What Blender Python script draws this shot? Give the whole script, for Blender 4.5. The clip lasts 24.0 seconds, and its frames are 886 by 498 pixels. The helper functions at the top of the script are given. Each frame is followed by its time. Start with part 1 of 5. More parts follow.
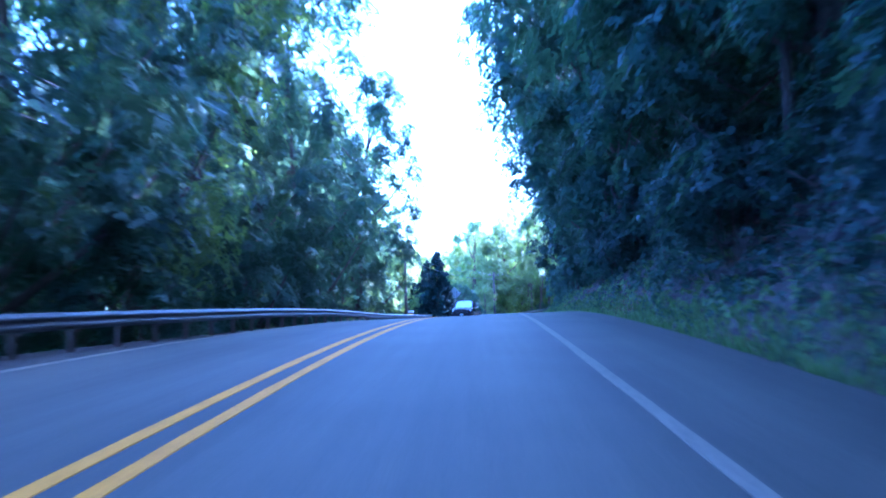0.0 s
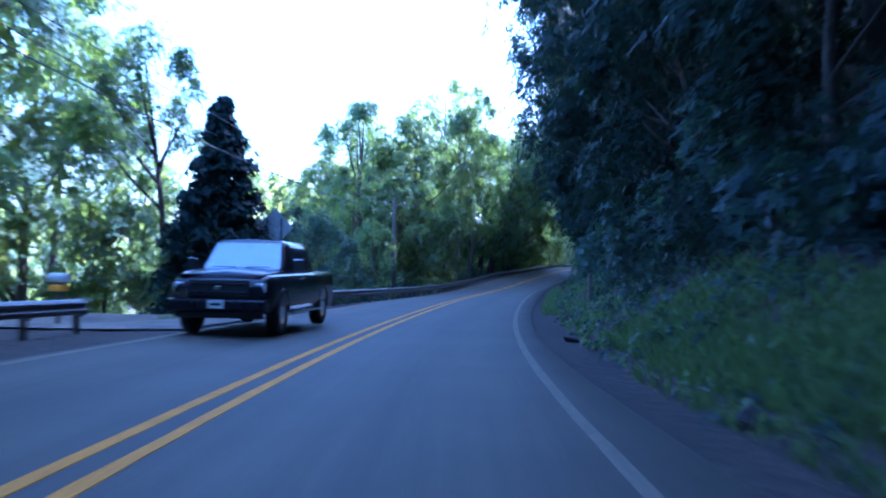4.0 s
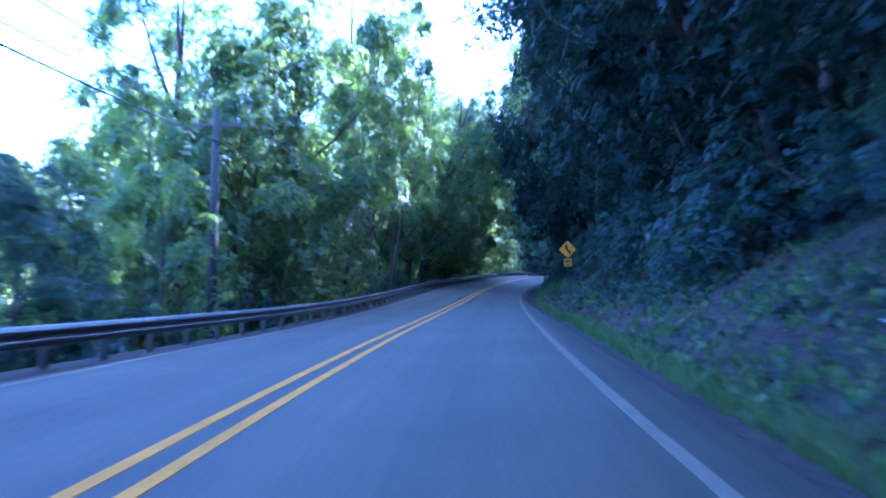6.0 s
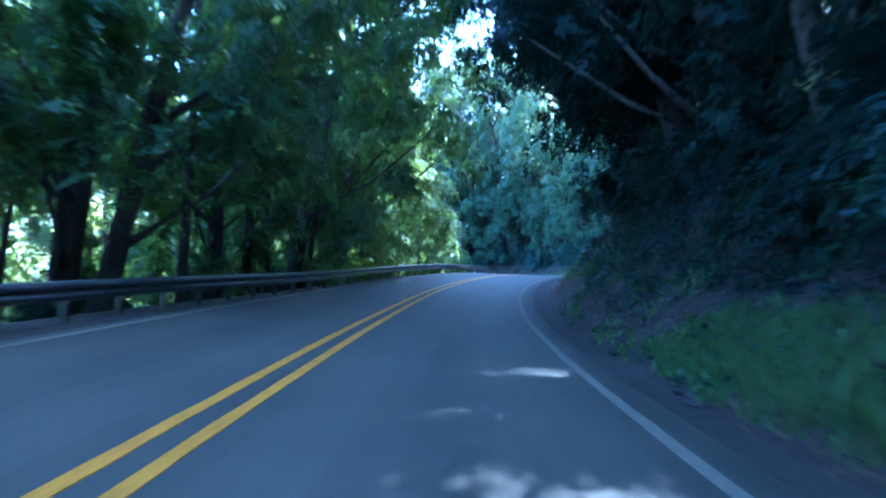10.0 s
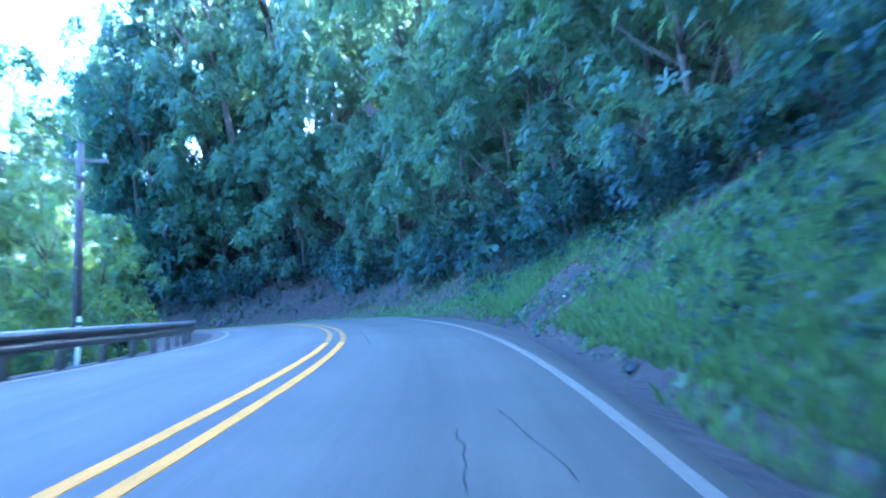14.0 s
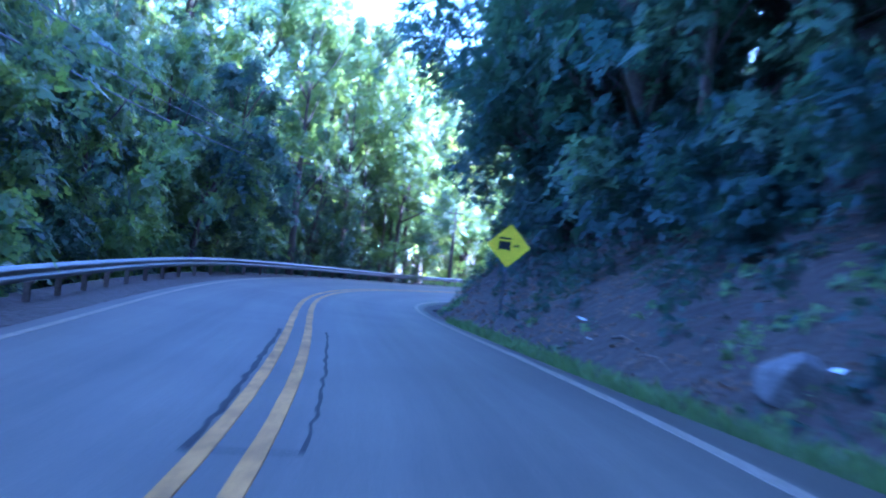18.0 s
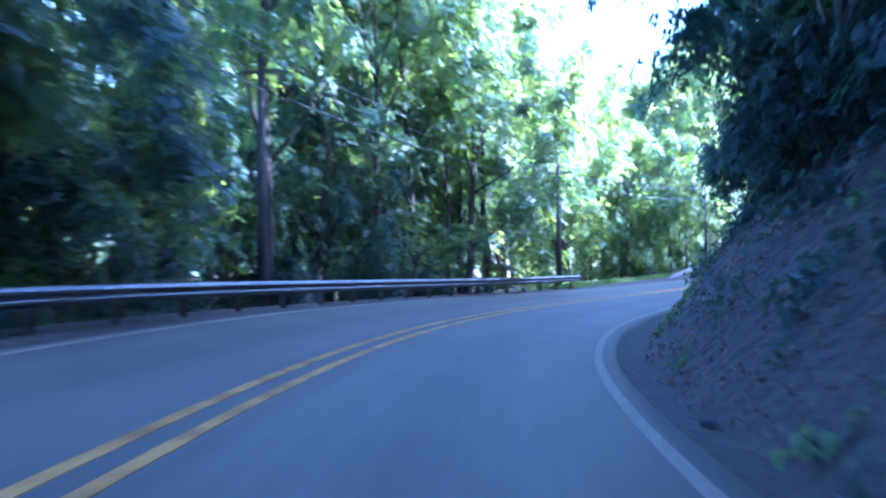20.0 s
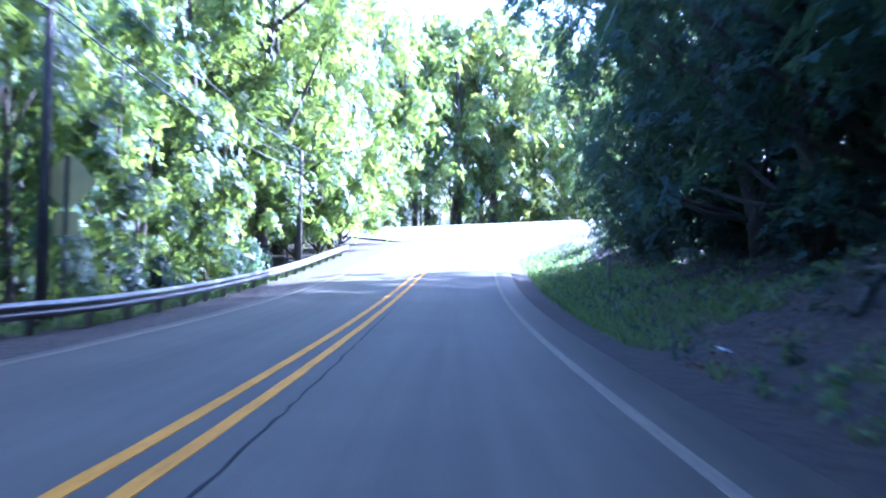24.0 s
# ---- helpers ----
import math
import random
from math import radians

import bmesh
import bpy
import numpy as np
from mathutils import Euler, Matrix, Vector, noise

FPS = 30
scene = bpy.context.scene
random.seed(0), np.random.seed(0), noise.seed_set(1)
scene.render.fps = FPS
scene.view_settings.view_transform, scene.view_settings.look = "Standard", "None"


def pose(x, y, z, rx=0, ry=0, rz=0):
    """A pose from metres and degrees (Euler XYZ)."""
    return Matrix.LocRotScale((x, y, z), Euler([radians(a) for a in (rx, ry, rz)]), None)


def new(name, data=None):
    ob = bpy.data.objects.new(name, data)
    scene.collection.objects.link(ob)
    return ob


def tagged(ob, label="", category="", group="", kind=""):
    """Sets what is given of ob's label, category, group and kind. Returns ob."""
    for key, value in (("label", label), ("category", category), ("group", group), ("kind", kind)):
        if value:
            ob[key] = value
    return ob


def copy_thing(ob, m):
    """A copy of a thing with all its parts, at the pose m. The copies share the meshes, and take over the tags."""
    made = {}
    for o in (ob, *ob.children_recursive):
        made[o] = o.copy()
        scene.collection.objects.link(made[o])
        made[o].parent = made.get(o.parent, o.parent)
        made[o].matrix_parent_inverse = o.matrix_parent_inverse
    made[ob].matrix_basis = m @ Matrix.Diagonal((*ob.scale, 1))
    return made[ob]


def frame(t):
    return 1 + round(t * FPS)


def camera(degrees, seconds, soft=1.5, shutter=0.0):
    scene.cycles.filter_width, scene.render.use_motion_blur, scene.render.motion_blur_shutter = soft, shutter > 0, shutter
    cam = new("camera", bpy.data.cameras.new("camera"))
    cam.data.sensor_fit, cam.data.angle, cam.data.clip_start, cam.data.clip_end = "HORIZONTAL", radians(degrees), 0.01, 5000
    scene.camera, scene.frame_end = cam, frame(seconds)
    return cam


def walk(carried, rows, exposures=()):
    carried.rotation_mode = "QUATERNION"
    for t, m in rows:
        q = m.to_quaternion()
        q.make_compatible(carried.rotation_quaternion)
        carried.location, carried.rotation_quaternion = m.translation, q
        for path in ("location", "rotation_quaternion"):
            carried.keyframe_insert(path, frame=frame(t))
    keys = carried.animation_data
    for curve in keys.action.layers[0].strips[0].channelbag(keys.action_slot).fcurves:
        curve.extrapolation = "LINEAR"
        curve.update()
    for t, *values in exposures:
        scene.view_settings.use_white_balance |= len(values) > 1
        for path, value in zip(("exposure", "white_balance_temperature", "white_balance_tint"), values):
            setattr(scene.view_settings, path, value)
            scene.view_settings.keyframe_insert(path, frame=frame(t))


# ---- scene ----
W_FOV = 2 * math.degrees(math.atan(784 / 1475.3))
cam = camera(W_FOV, 24.0, soft=1.9, shutter=0.5)
# seconds, x, y, z, yaw, pitch, roll
PATH = [
    (0.0, 0.283, -0.077, 1.073, -2.11, 4.21, 1.44),
    (0.5, 0.782, 8.070, 1.490, -3.19, 3.84, 0.00),
    (1.0, 1.353, 16.124, 1.787, -3.96, 2.99, -1.64),
    (1.5, 2.014, 24.062, 1.939, -4.39, 2.12, -1.87),
    (2.0, 2.776, 31.877, 1.973, -5.01, 1.66, -2.39),
    (2.5, 3.610, 39.589, 1.890, -5.51, 0.83, -2.24),
    (3.0, 4.513, 47.240, 1.714, -6.21, 0.31, -1.82),
    (3.5, 5.529, 54.865, 1.502, -7.75, 1.22, -1.01),
    (4.0, 6.701, 62.503, 1.312, -8.82, 1.65, -1.07),
    (4.5, 8.008, 70.171, 1.169, -9.80, 1.72, -0.99),
    (5.0, 9.452, 77.850, 1.083, -11.00, 1.49, 0.19),
    (5.5, 11.065, 85.496, 1.061, -12.51, 2.07, 0.39),
    (6.0, 12.849, 93.055, 1.089, -13.81, 2.57, -0.95),
    (6.5, 14.722, 100.486, 1.138, -14.63, 2.33, -2.48),
    (7.0, 16.685, 107.736, 1.178, -15.59, 2.61, -3.17),
    (7.5, 18.730, 114.792, 1.207, -17.27, 2.36, -3.71),
    (8.0, 20.850, 121.678, 1.236, -17.86, 2.65, -3.87),
    (8.5, 23.087, 128.430, 1.285, -18.26, 2.62, -3.40),
    (9.0, 25.398, 135.114, 1.354, -18.48, 2.84, -2.89),
    (9.5, 27.832, 141.771, 1.440, -18.83, 2.83, -2.63),
    (10.0, 30.313, 148.489, 1.547, -18.88, 2.77, -1.22),
    (10.5, 32.891, 155.304, 1.677, -19.47, 3.04, 0.10),
    (11.0, 35.613, 162.222, 1.842, -20.53, 3.37, 1.02),
    (11.5, 38.501, 169.229, 2.065, -21.86, 4.03, 1.17),
    (12.0, 41.565, 176.268, 2.375, -24.55, 4.74, 1.04),
    (12.5, 44.890, 183.226, 2.763, -26.98, 4.94, 0.71),
    (13.0, 48.545, 190.003, 3.165, -29.31, 4.45, 0.43),
    (13.5, 52.472, 196.565, 3.532, -31.12, 4.33, 0.50),
    (14.0, 56.436, 203.004, 3.808, -30.77, 3.59, 0.36),
    (14.5, 60.129, 209.470, 3.961, -28.95, 2.99, -0.68),
    (15.0, 63.431, 215.991, 4.052, -25.65, 2.37, -2.60),
    (15.5, 66.245, 222.577, 4.125, -20.62, 1.59, -3.49),
    (16.0, 68.423, 229.240, 4.133, -15.56, 0.82, -4.98),
    (16.5, 69.995, 235.910, 4.040, -11.33, 0.29, -6.28),
    (17.0, 70.991, 242.493, 3.859, -5.43, -0.03, -6.51),
    (17.5, 71.422, 248.963, 3.626, 0.20, -0.55, -6.44),
    (18.0, 71.208, 255.354, 3.352, 6.77, -1.04, -6.07),
    (18.5, 70.363, 261.672, 3.036, 11.00, -1.37, -4.37),
    (19.0, 69.094, 267.987, 2.702, 14.37, -1.05, -2.11),
    (19.5, 67.663, 274.375, 2.353, 14.56, -1.02, -0.59),
    (20.0, 66.368, 280.905, 1.983, 11.27, -1.06, 0.52),
    (20.5, 65.506, 287.601, 1.591, 5.61, -1.55, 1.09),
    (21.0, 65.230, 294.402, 1.193, -0.32, -1.50, 2.71),
    (21.5, 65.643, 301.212, 0.841, -6.67, -1.19, 2.79),
    (22.0, 66.714, 307.939, 0.544, -11.85, -0.73, 1.92),
    (22.5, 68.251, 314.603, 0.312, -15.82, -0.27, 1.08),
    (23.0, 70.243, 321.201, 0.136, -18.92, 0.52, 0.08),
    (23.5, 72.597, 327.744, 0.001, -21.01, 0.98, -0.71),
    (24.0, 75.086, 334.283, -0.074, -22.35, 1.56, -1.26),
]
# seconds, stops, kelvin, tint
EXPOSURES = [(0.0, 5.05, 3650, 28), (1.0, 4.5, 3540, 25), (4.0, 3.58, 3900, 24), (5.0, 4.05, 3740, 24), (6.0, 4.25, 3780, 27), (7.0, 4.6, 3755, 26), (8.0, 4.85, 3850, 22), (9.0, 4.68, 4000, 11), (10.0, 4.75, 3720, 9), (12.0, 5.42, 3740, 17), (13.0, 5.2, 3730, 18), (14.0, 5.38, 3760, 12), (15.0, 5.28, 4020, 23), (16.0, 5.3, 3750, 18), (17.0, 5.1, 3720, 26), (18.0, 4.87, 3815, 29), (20.0, 4.65, 3880, 25), (21.0, 4.65, 4080, 27), (22.0, 4.05, 4140, 25), (23.0, 3.8, 4190, 27), (24.0, 3.75, 4090, 28)]
walk(cam, [(t, pose(x, y, z, 90 + p, r, w)) for t, x, y, z, w, p, r in PATH], EXPOSURES)

# ---------------- sky and sun ----------------
SUN_YAW, SUN_UP = -76.0, 38.0
world = bpy.data.worlds.new("world")
scene.world = world
world.use_nodes = True
wt = world.node_tree
sky = wt.nodes.new("ShaderNodeTexSky")
sky.sky_type = "NISHITA"
sky.sun_disc = False
sky.sun_elevation = radians(SUN_UP)
sky.sun_rotation = radians(-SUN_YAW)
sky.air_density, sky.dust_density, sky.ozone_density = 1.3, 4.0, 1.2
wt.nodes["Background"].inputs["Strength"].default_value = 0.09
wt.links.new(sky.outputs[0], wt.nodes["Background"].inputs["Color"])
sun = new("sun", bpy.data.lights.new("sun", "SUN"))
sun.data.energy, sun.data.angle, sun.data.color = 5.0, radians(0.5), (1.0, 0.93, 0.8)
sun.matrix_world = pose(0, 0, 60, 90 - SUN_UP, 0, SUN_YAW + 180)


# ---------------- materials ----------------
def mat(name, base, rough=0.7, metal=0.0, var=0.25, scale=3.0, fine=40.0, bump=0.3, other=None, per_piece=0.0, spec=0.5, depth=0.02):
    """A surface of two mottled tones, with fine grain, relief and, if wanted, another colour in patches."""
    m = bpy.data.materials.new(name)
    m.use_nodes = True
    t = m.node_tree
    N, L = t.nodes, t.links
    b = N["Principled BSDF"]
    co = N.new("ShaderNodeTexCoord")
    big = N.new("ShaderNodeTexNoise")
    big.inputs["Scale"].default_value, big.inputs["Detail"].default_value = scale, 5
    small = N.new("ShaderNodeTexNoise")
    small.inputs["Scale"].default_value, small.inputs["Detail"].default_value = fine, 3
    for n in (big, small):
        L.new(co.outputs["Object"], n.inputs["Vector"])
    ramp = N.new("ShaderNodeValToRGB")
    lo, hi = 1 - var, 1 + var
    second = other or base
    ramp.color_ramp.elements[0].position, ramp.color_ramp.elements[1].position = 0.35, 0.65
    ramp.color_ramp.elements[0].color = (*[c * lo for c in base], 1)
    ramp.color_ramp.elements[1].color = (*[c * hi for c in second], 1)
    L.new(big.outputs["Fac"], ramp.inputs["Fac"])
    mix = N.new("ShaderNodeMix")
    mix.data_type, mix.blend_type = "RGBA", "MULTIPLY"
    mix.inputs["Factor"].default_value = 0.6
    grain = N.new("ShaderNodeValToRGB")
    grain.color_ramp.elements[0].position, grain.color_ramp.elements[1].position = 0.3, 0.7
    grain.color_ramp.elements[0].color = (0.45, 0.45, 0.45, 1)
    grain.color_ramp.elements[1].color = (1.3, 1.3, 1.3, 1)
    L.new(small.outputs["Fac"], grain.inputs["Fac"])
    L.new(ramp.outputs["Color"], mix.inputs["A"])
    L.new(grain.outputs["Color"], mix.inputs["B"])
    out = mix.outputs["Result"]
    if per_piece:
        info = N.new("ShaderNodeObjectInfo")
        hsv = N.new("ShaderNodeHueSaturation")
        ma = N.new("ShaderNodeMath")
        ma.operation = "MULTIPLY_ADD"
        ma.inputs[1].default_value, ma.inputs[2].default_value = 2 * per_piece, 1 - per_piece
        L.new(info.outputs["Random"], ma.inputs[0])
        L.new(ma.outputs[0], hsv.inputs["Value"])
        L.new(out, hsv.inputs["Color"])
        out = hsv.outputs["Color"]
    L.new(out, b.inputs["Base Color"])
    b.inputs["Roughness"].default_value, b.inputs["Metallic"].default_value = rough, metal
    b.inputs["Specular IOR Level"].default_value = spec
    if bump:
        bp = N.new("ShaderNodeBump")
        bp.inputs["Strength"].default_value, bp.inputs["Distance"].default_value = bump, depth
        L.new(small.outputs["Fac"], bp.inputs["Height"])
        L.new(bp.outputs["Normal"], b.inputs["Normal"])
    return m


def leaf_mat(name, base, glow, through_part=0.4, gloss=0.32, spray=0.0):
    """Leaves: matt green with light shining through; tone varies from leaf to leaf and from plant to plant."""
    m = bpy.data.materials.new(name)
    m.use_nodes = True
    t = m.node_tree
    N, L = t.nodes, t.links
    b = N["Principled BSDF"]
    geo = N.new("ShaderNodeNewGeometry")
    info = N.new("ShaderNodeObjectInfo")
    hsv = N.new("ShaderNodeHueSaturation")
    add = N.new("ShaderNodeMath")
    add.operation = "ADD"
    few = N.new("ShaderNodeMath")
    few.operation = "MULTIPLY_ADD"
    few.inputs[1].default_value, few.inputs[2].default_value = 0.6, 0.2
    L.new(geo.outputs["Random Per Island"], few.inputs[0])
    L.new(few.outputs[0], add.inputs[0])
    bough = N.new("ShaderNodeTexNoise")
    bough.inputs["Scale"].default_value, bough.inputs["Detail"].default_value = 0.55, 2
    place = N.new("ShaderNodeTexCoord")
    L.new(place.outputs["Object"], bough.inputs["Vector"])
    both = N.new("ShaderNodeMath")
    both.operation = "MULTIPLY_ADD"
    both.inputs[1].default_value = 1.4
    L.new(bough.outputs["Fac"], both.inputs[0])
    L.new(info.outputs["Random"], both.inputs[2])
    L.new(both.outputs[0], add.inputs[1])
    va = N.new("ShaderNodeMath")
    va.operation = "MULTIPLY_ADD"
    va.inputs[1].default_value, va.inputs[2].default_value = 0.36, 0.36
    L.new(add.outputs[0], va.inputs[0])
    hu = N.new("ShaderNodeMath")
    hu.operation = "MULTIPLY_ADD"
    hu.inputs[1].default_value, hu.inputs[2].default_value = -0.03, 0.515
    L.new(info.outputs["Random"], hu.inputs[0])
    L.new(va.outputs[0], hsv.inputs["Value"])
    L.new(hu.outputs[0], hsv.inputs["Hue"])
    hsv.inputs["Color"].default_value = (*base, 1)
    L.new(hsv.outputs["Color"], b.inputs["Base Color"])
    b.inputs["Roughness"].default_value = 0.5
    b.inputs["Specular IOR Level"].default_value = gloss
    tr = N.new("ShaderNodeBsdfTranslucent")
    hs2 = N.new("ShaderNodeHueSaturation")
    hs2.inputs["Color"].default_value = (*glow, 1)
    L.new(va.outputs[0], hs2.inputs["Value"])
    L.new(hs2.outputs["Color"], tr.inputs["Color"])
    ms = N.new("ShaderNodeMixShader")
    ms.inputs[0].default_value = through_part
    L.new(b.outputs[0], ms.inputs[1])
    L.new(tr.outputs[0], ms.inputs[2])
    if spray:
        # a spray of small leaves with gaps between them
        cells = N.new("ShaderNodeTexVoronoi")
        cells.inputs["Scale"].default_value = spray
        L.new(place.outputs["Object"], cells.inputs["Vector"])
        gap = N.new("ShaderNodeMath")
        gap.operation = "GREATER_THAN"
        gap.inputs[1].default_value = 0.56
        L.new(cells.outputs["Distance"], gap.inputs[0])
        clear = N.new("ShaderNodeBsdfTransparent")
        cut = N.new("ShaderNodeMixShader")
        L.new(gap.outputs[0], cut.inputs[0])
        L.new(ms.outputs[0], cut.inputs[1])
        L.new(clear.outputs[0], cut.inputs[2])
        ms = cut
    L.new(ms.outputs[0], N["Material Output"].inputs["Surface"])
    return m


ASPHALT = mat("asphalt", (0.065, 0.0565, 0.0395), 0.75, spec=0.25, var=0.12, scale=0.35, fine=60, bump=0.25, depth=0.006)


def wheel_tracks(m):
    """Paler polished bands where the tyres run, by the distance across the road."""
    t = m.node_tree
    N, L = t.nodes, t.links
    uv = N.new("ShaderNodeUVMap")
    uv.uv_map = "across"
    cut = N.new("ShaderNodeSeparateXYZ")
    L.new(uv.outputs["UV"], cut.inputs[0])
    wave = N.new("ShaderNodeMath")
    wave.operation = "MULTIPLY"
    wave.inputs[1].default_value = 2 * math.pi / 1.67
    L.new(cut.outputs["X"], wave.inputs[0])
    co = N.new("ShaderNodeMath")
    co.operation = "COSINE"
    L.new(wave.outputs[0], co.inputs[0])
    streak = N.new("ShaderNodeTexNoise")
    streak.inputs["Scale"].default_value, streak.inputs["Detail"].default_value = 1.0, 4
    stretch = N.new("ShaderNodeVectorMath")
    stretch.operation = "MULTIPLY"
    stretch.inputs[1].default_value = (5.0, 0.12, 1.0)
    L.new(uv.outputs["UV"], stretch.inputs[0])
    L.new(stretch.outputs[0], streak.inputs["Vector"])
    s1 = N.new("ShaderNodeMath")
    s1.operation = "MULTIPLY_ADD"
    s1.inputs[1].default_value, s1.inputs[2].default_value = -0.11, 0.72
    L.new(co.outputs[0], s1.inputs[0])
    s2 = N.new("ShaderNodeMath")
    s2.operation = "MULTIPLY_ADD"
    s2.inputs[1].default_value = 0.55
    L.new(streak.outputs["Fac"], s2.inputs[0])
    L.new(s1.outputs[0], s2.inputs[2])
    hsv = N.new("ShaderNodeHueSaturation")
    b = N["Principled BSDF"]
    L.new(b.inputs["Base Color"].links[0].from_socket, hsv.inputs["Color"])
    L.new(s2.outputs[0], hsv.inputs["Value"])
    L.new(hsv.outputs["Color"], b.inputs["Base Color"])


wheel_tracks(ASPHALT)
YELLOW_PAINT = mat("yellow_paint", (0.52, 0.23, 0.012), 0.75, spec=0.15, var=0.1, scale=2, fine=25, bump=0.2, depth=0.003)
WORN_YELLOW = mat("worn_yellow_paint", (0.25, 0.135, 0.03), 0.8, spec=0.15, var=0.3, scale=2, fine=18, bump=0.2, depth=0.003)
WHITE_PAINT = mat("white_paint", (0.195, 0.162, 0.113), 0.8, spec=0.15, var=0.22, scale=0.9, fine=14, bump=0.2, other=(0.13, 0.11, 0.08), depth=0.003)
TAR = mat("tar", (0.024, 0.022, 0.020), 0.85, spec=0.12, var=0.1, bump=0.1)
STEEL = mat("galvanised_steel", (0.11, 0.112, 0.116), 0.48, 0.7, var=0.12, scale=1.2, fine=18, bump=0.05)
WOOD = mat("weathered_wood", (0.16, 0.13, 0.10), 0.85, var=0.3, scale=1.5, fine=22, bump=0.5)
POLE_WOOD = mat("pole_wood", (0.085, 0.072, 0.06), 0.85, var=0.25, scale=0.8, fine=14, bump=0.5)
BARK = mat("bark", (0.085, 0.068, 0.052), 0.95, var=0.35, scale=0.8, fine=9, bump=0.9, per_piece=0.35, depth=0.05)
PALE_BARK = mat("pale_bark", (0.17, 0.155, 0.135), 0.9, var=0.3, scale=0.9, fine=8, bump=0.7, depth=0.03)
SOIL = mat("forest_soil", (0.040, 0.0245, 0.0145), 0.95, var=0.35, scale=0.3, fine=4, bump=1.0, other=(0.026, 0.019, 0.012), depth=0.18)
GRAVEL = mat("gravel", (0.11, 0.10, 0.09), 0.95, var=0.25, scale=0.8, fine=30, bump=0.8, other=(0.13, 0.115, 0.09))
ROCK = mat("rock", (0.043, 0.036, 0.032), 0.9, var=0.35, scale=0.7, fine=7, bump=0.8, per_piece=0.25, depth=0.05)
# lighter rock: skylight on the boulder's upturned face is put into the base
PALE_ROCK = mat("pale_rock", (0.105, 0.093, 0.083), 0.9, var=0.3, scale=1.2, fine=9, bump=0.7, depth=0.04)
RUBBER = mat("rubber", (0.02, 0.02, 0.02), 0.8, var=0.1)
TRUCK_PAINT = mat("truck_paint", (0.018, 0.015, 0.02), 0.18, 0.2, var=0.05, fine=3, bump=0.0)
CHROME = mat("chrome", (0.7, 0.7, 0.72), 0.12, 1.0, var=0.03, bump=0.0)
DARK_TRIM = mat("dark_trim", (0.02, 0.02, 0.022), 0.5, var=0.1, bump=0.0)
LAMP_GLASS = mat("lamp_glass", (0.65, 0.66, 0.68), 0.1, 0.3, var=0.1, fine=60, bump=0.2)
CAR_GLASS = mat("car_glass", (0.35, 0.36, 0.38), 0.04, 0.75, var=0.05, bump=0.0, spec=1.0)
SIGN_YELLOW = mat("sign_yellow", (0.92, 0.39, 0.01), 0.45, var=0.06, scale=3, fine=60, bump=0.0)
SIGN_LIME = mat("sign_lime", (1.0, 0.78, 0.01), 0.45, var=0.05, scale=3, fine=60, bump=0.0)
SIGN_BLACK = mat("sign_black", (0.02, 0.02, 0.02), 0.5, var=0.05, bump=0.0)
ALUMINIUM = mat("bare_aluminium", (0.55, 0.56, 0.55), 0.55, 0.3, var=0.1, scale=2, fine=12, bump=0.05)
# sunlight on the sign's back, put into a yellow base colour
SUNLIT_BACK = mat("sunlit_sign_back", (0.74, 0.60, 0.22), 0.45, 0.0, var=0.10, bump=0.02)
WIRE = mat("cable", (0.06, 0.06, 0.065), 0.5, 0.3, var=0.05, bump=0.0)
LITTER = mat("white_plastic", (0.75, 0.75, 0.73), 0.5, var=0.1, fine=20, bump=0.4)
LEAF_TALL = leaf_mat("leaves_tall", (0.044, 0.084, 0.044), (0.31, 0.40, 0.055), 0.38, spray=11)
LEAF_MID = leaf_mat("leaves_mid", (0.044, 0.085, 0.044), (0.31, 0.40, 0.055), 0.38, spray=11)
LEAF_BUSH = leaf_mat("leaves_bush", (0.024, 0.044, 0.042), (0.11, 0.17, 0.07), spray=12)
# two darker leaf copies: the slope's shade is put into the colour
LEAF_DEEP_SHADE = leaf_mat("leaves_deep_shade", (0.018, 0.030, 0.022), (0.07, 0.10, 0.05), 0.2, 0.06, spray=13)
LEAF_SHADED = leaf_mat("leaves_shaded", (0.032, 0.060, 0.046), (0.15, 0.22, 0.08), 0.33, 0.16, spray=13)
# lighter copy: haze and open sky over the bend put into the colour
LEAF_LIT = leaf_mat("leaves_lit", (0.056, 0.087, 0.054), (0.22, 0.30, 0.11), 0.38, 0.34, spray=13)
LEAF_FAR = leaf_mat("leaves_far", (0.060, 0.100, 0.060), (0.38, 0.42, 0.06), spray=4)
NEEDLES = leaf_mat("needles", (0.016, 0.032, 0.026), (0.03, 0.06, 0.03), 0.15, 0.15)
GRASS = leaf_mat("grass", (0.096, 0.138, 0.046), (0.20, 0.28, 0.07), 0.4)
DRY = leaf_mat("dry_leaves", (0.145, 0.088, 0.048), (0.12, 0.07, 0.03), 0.15)

# ---------------- the line of the road ----------------
# heading every 12 m, grade and banking every 24 m, in degrees, from the start of the walk
HEADING = [-3.69, -4.50, -5.39, -5.79, -6.40, -8.16, -10.11, -13.02, -15.44, -16.87, -17.89, -18.47, -18.63, -19.33, -21.00, -23.34, -28.02, -32.07, -31.85, -27.32, -19.24, -10.15, 2.41, 12.88, 14.81, 8.13, -2.36, -13.02, -20.23, -22.42, -22.62, -23.62, -24.78, -25.80, -33.00, -46.00, -62.00, -76.00, -88.00, -95.00, -100.00]
GRADE = [3.08, 0.64, -1.58, -0.73, 0.36, 0.25, 0.75, 1.59, 3.04, 1.36, 0.01, -2.67, -2.98, -2.97, -1.43, 0.46, 3.60, 7.20, 6.50, 5.00, 4.00]
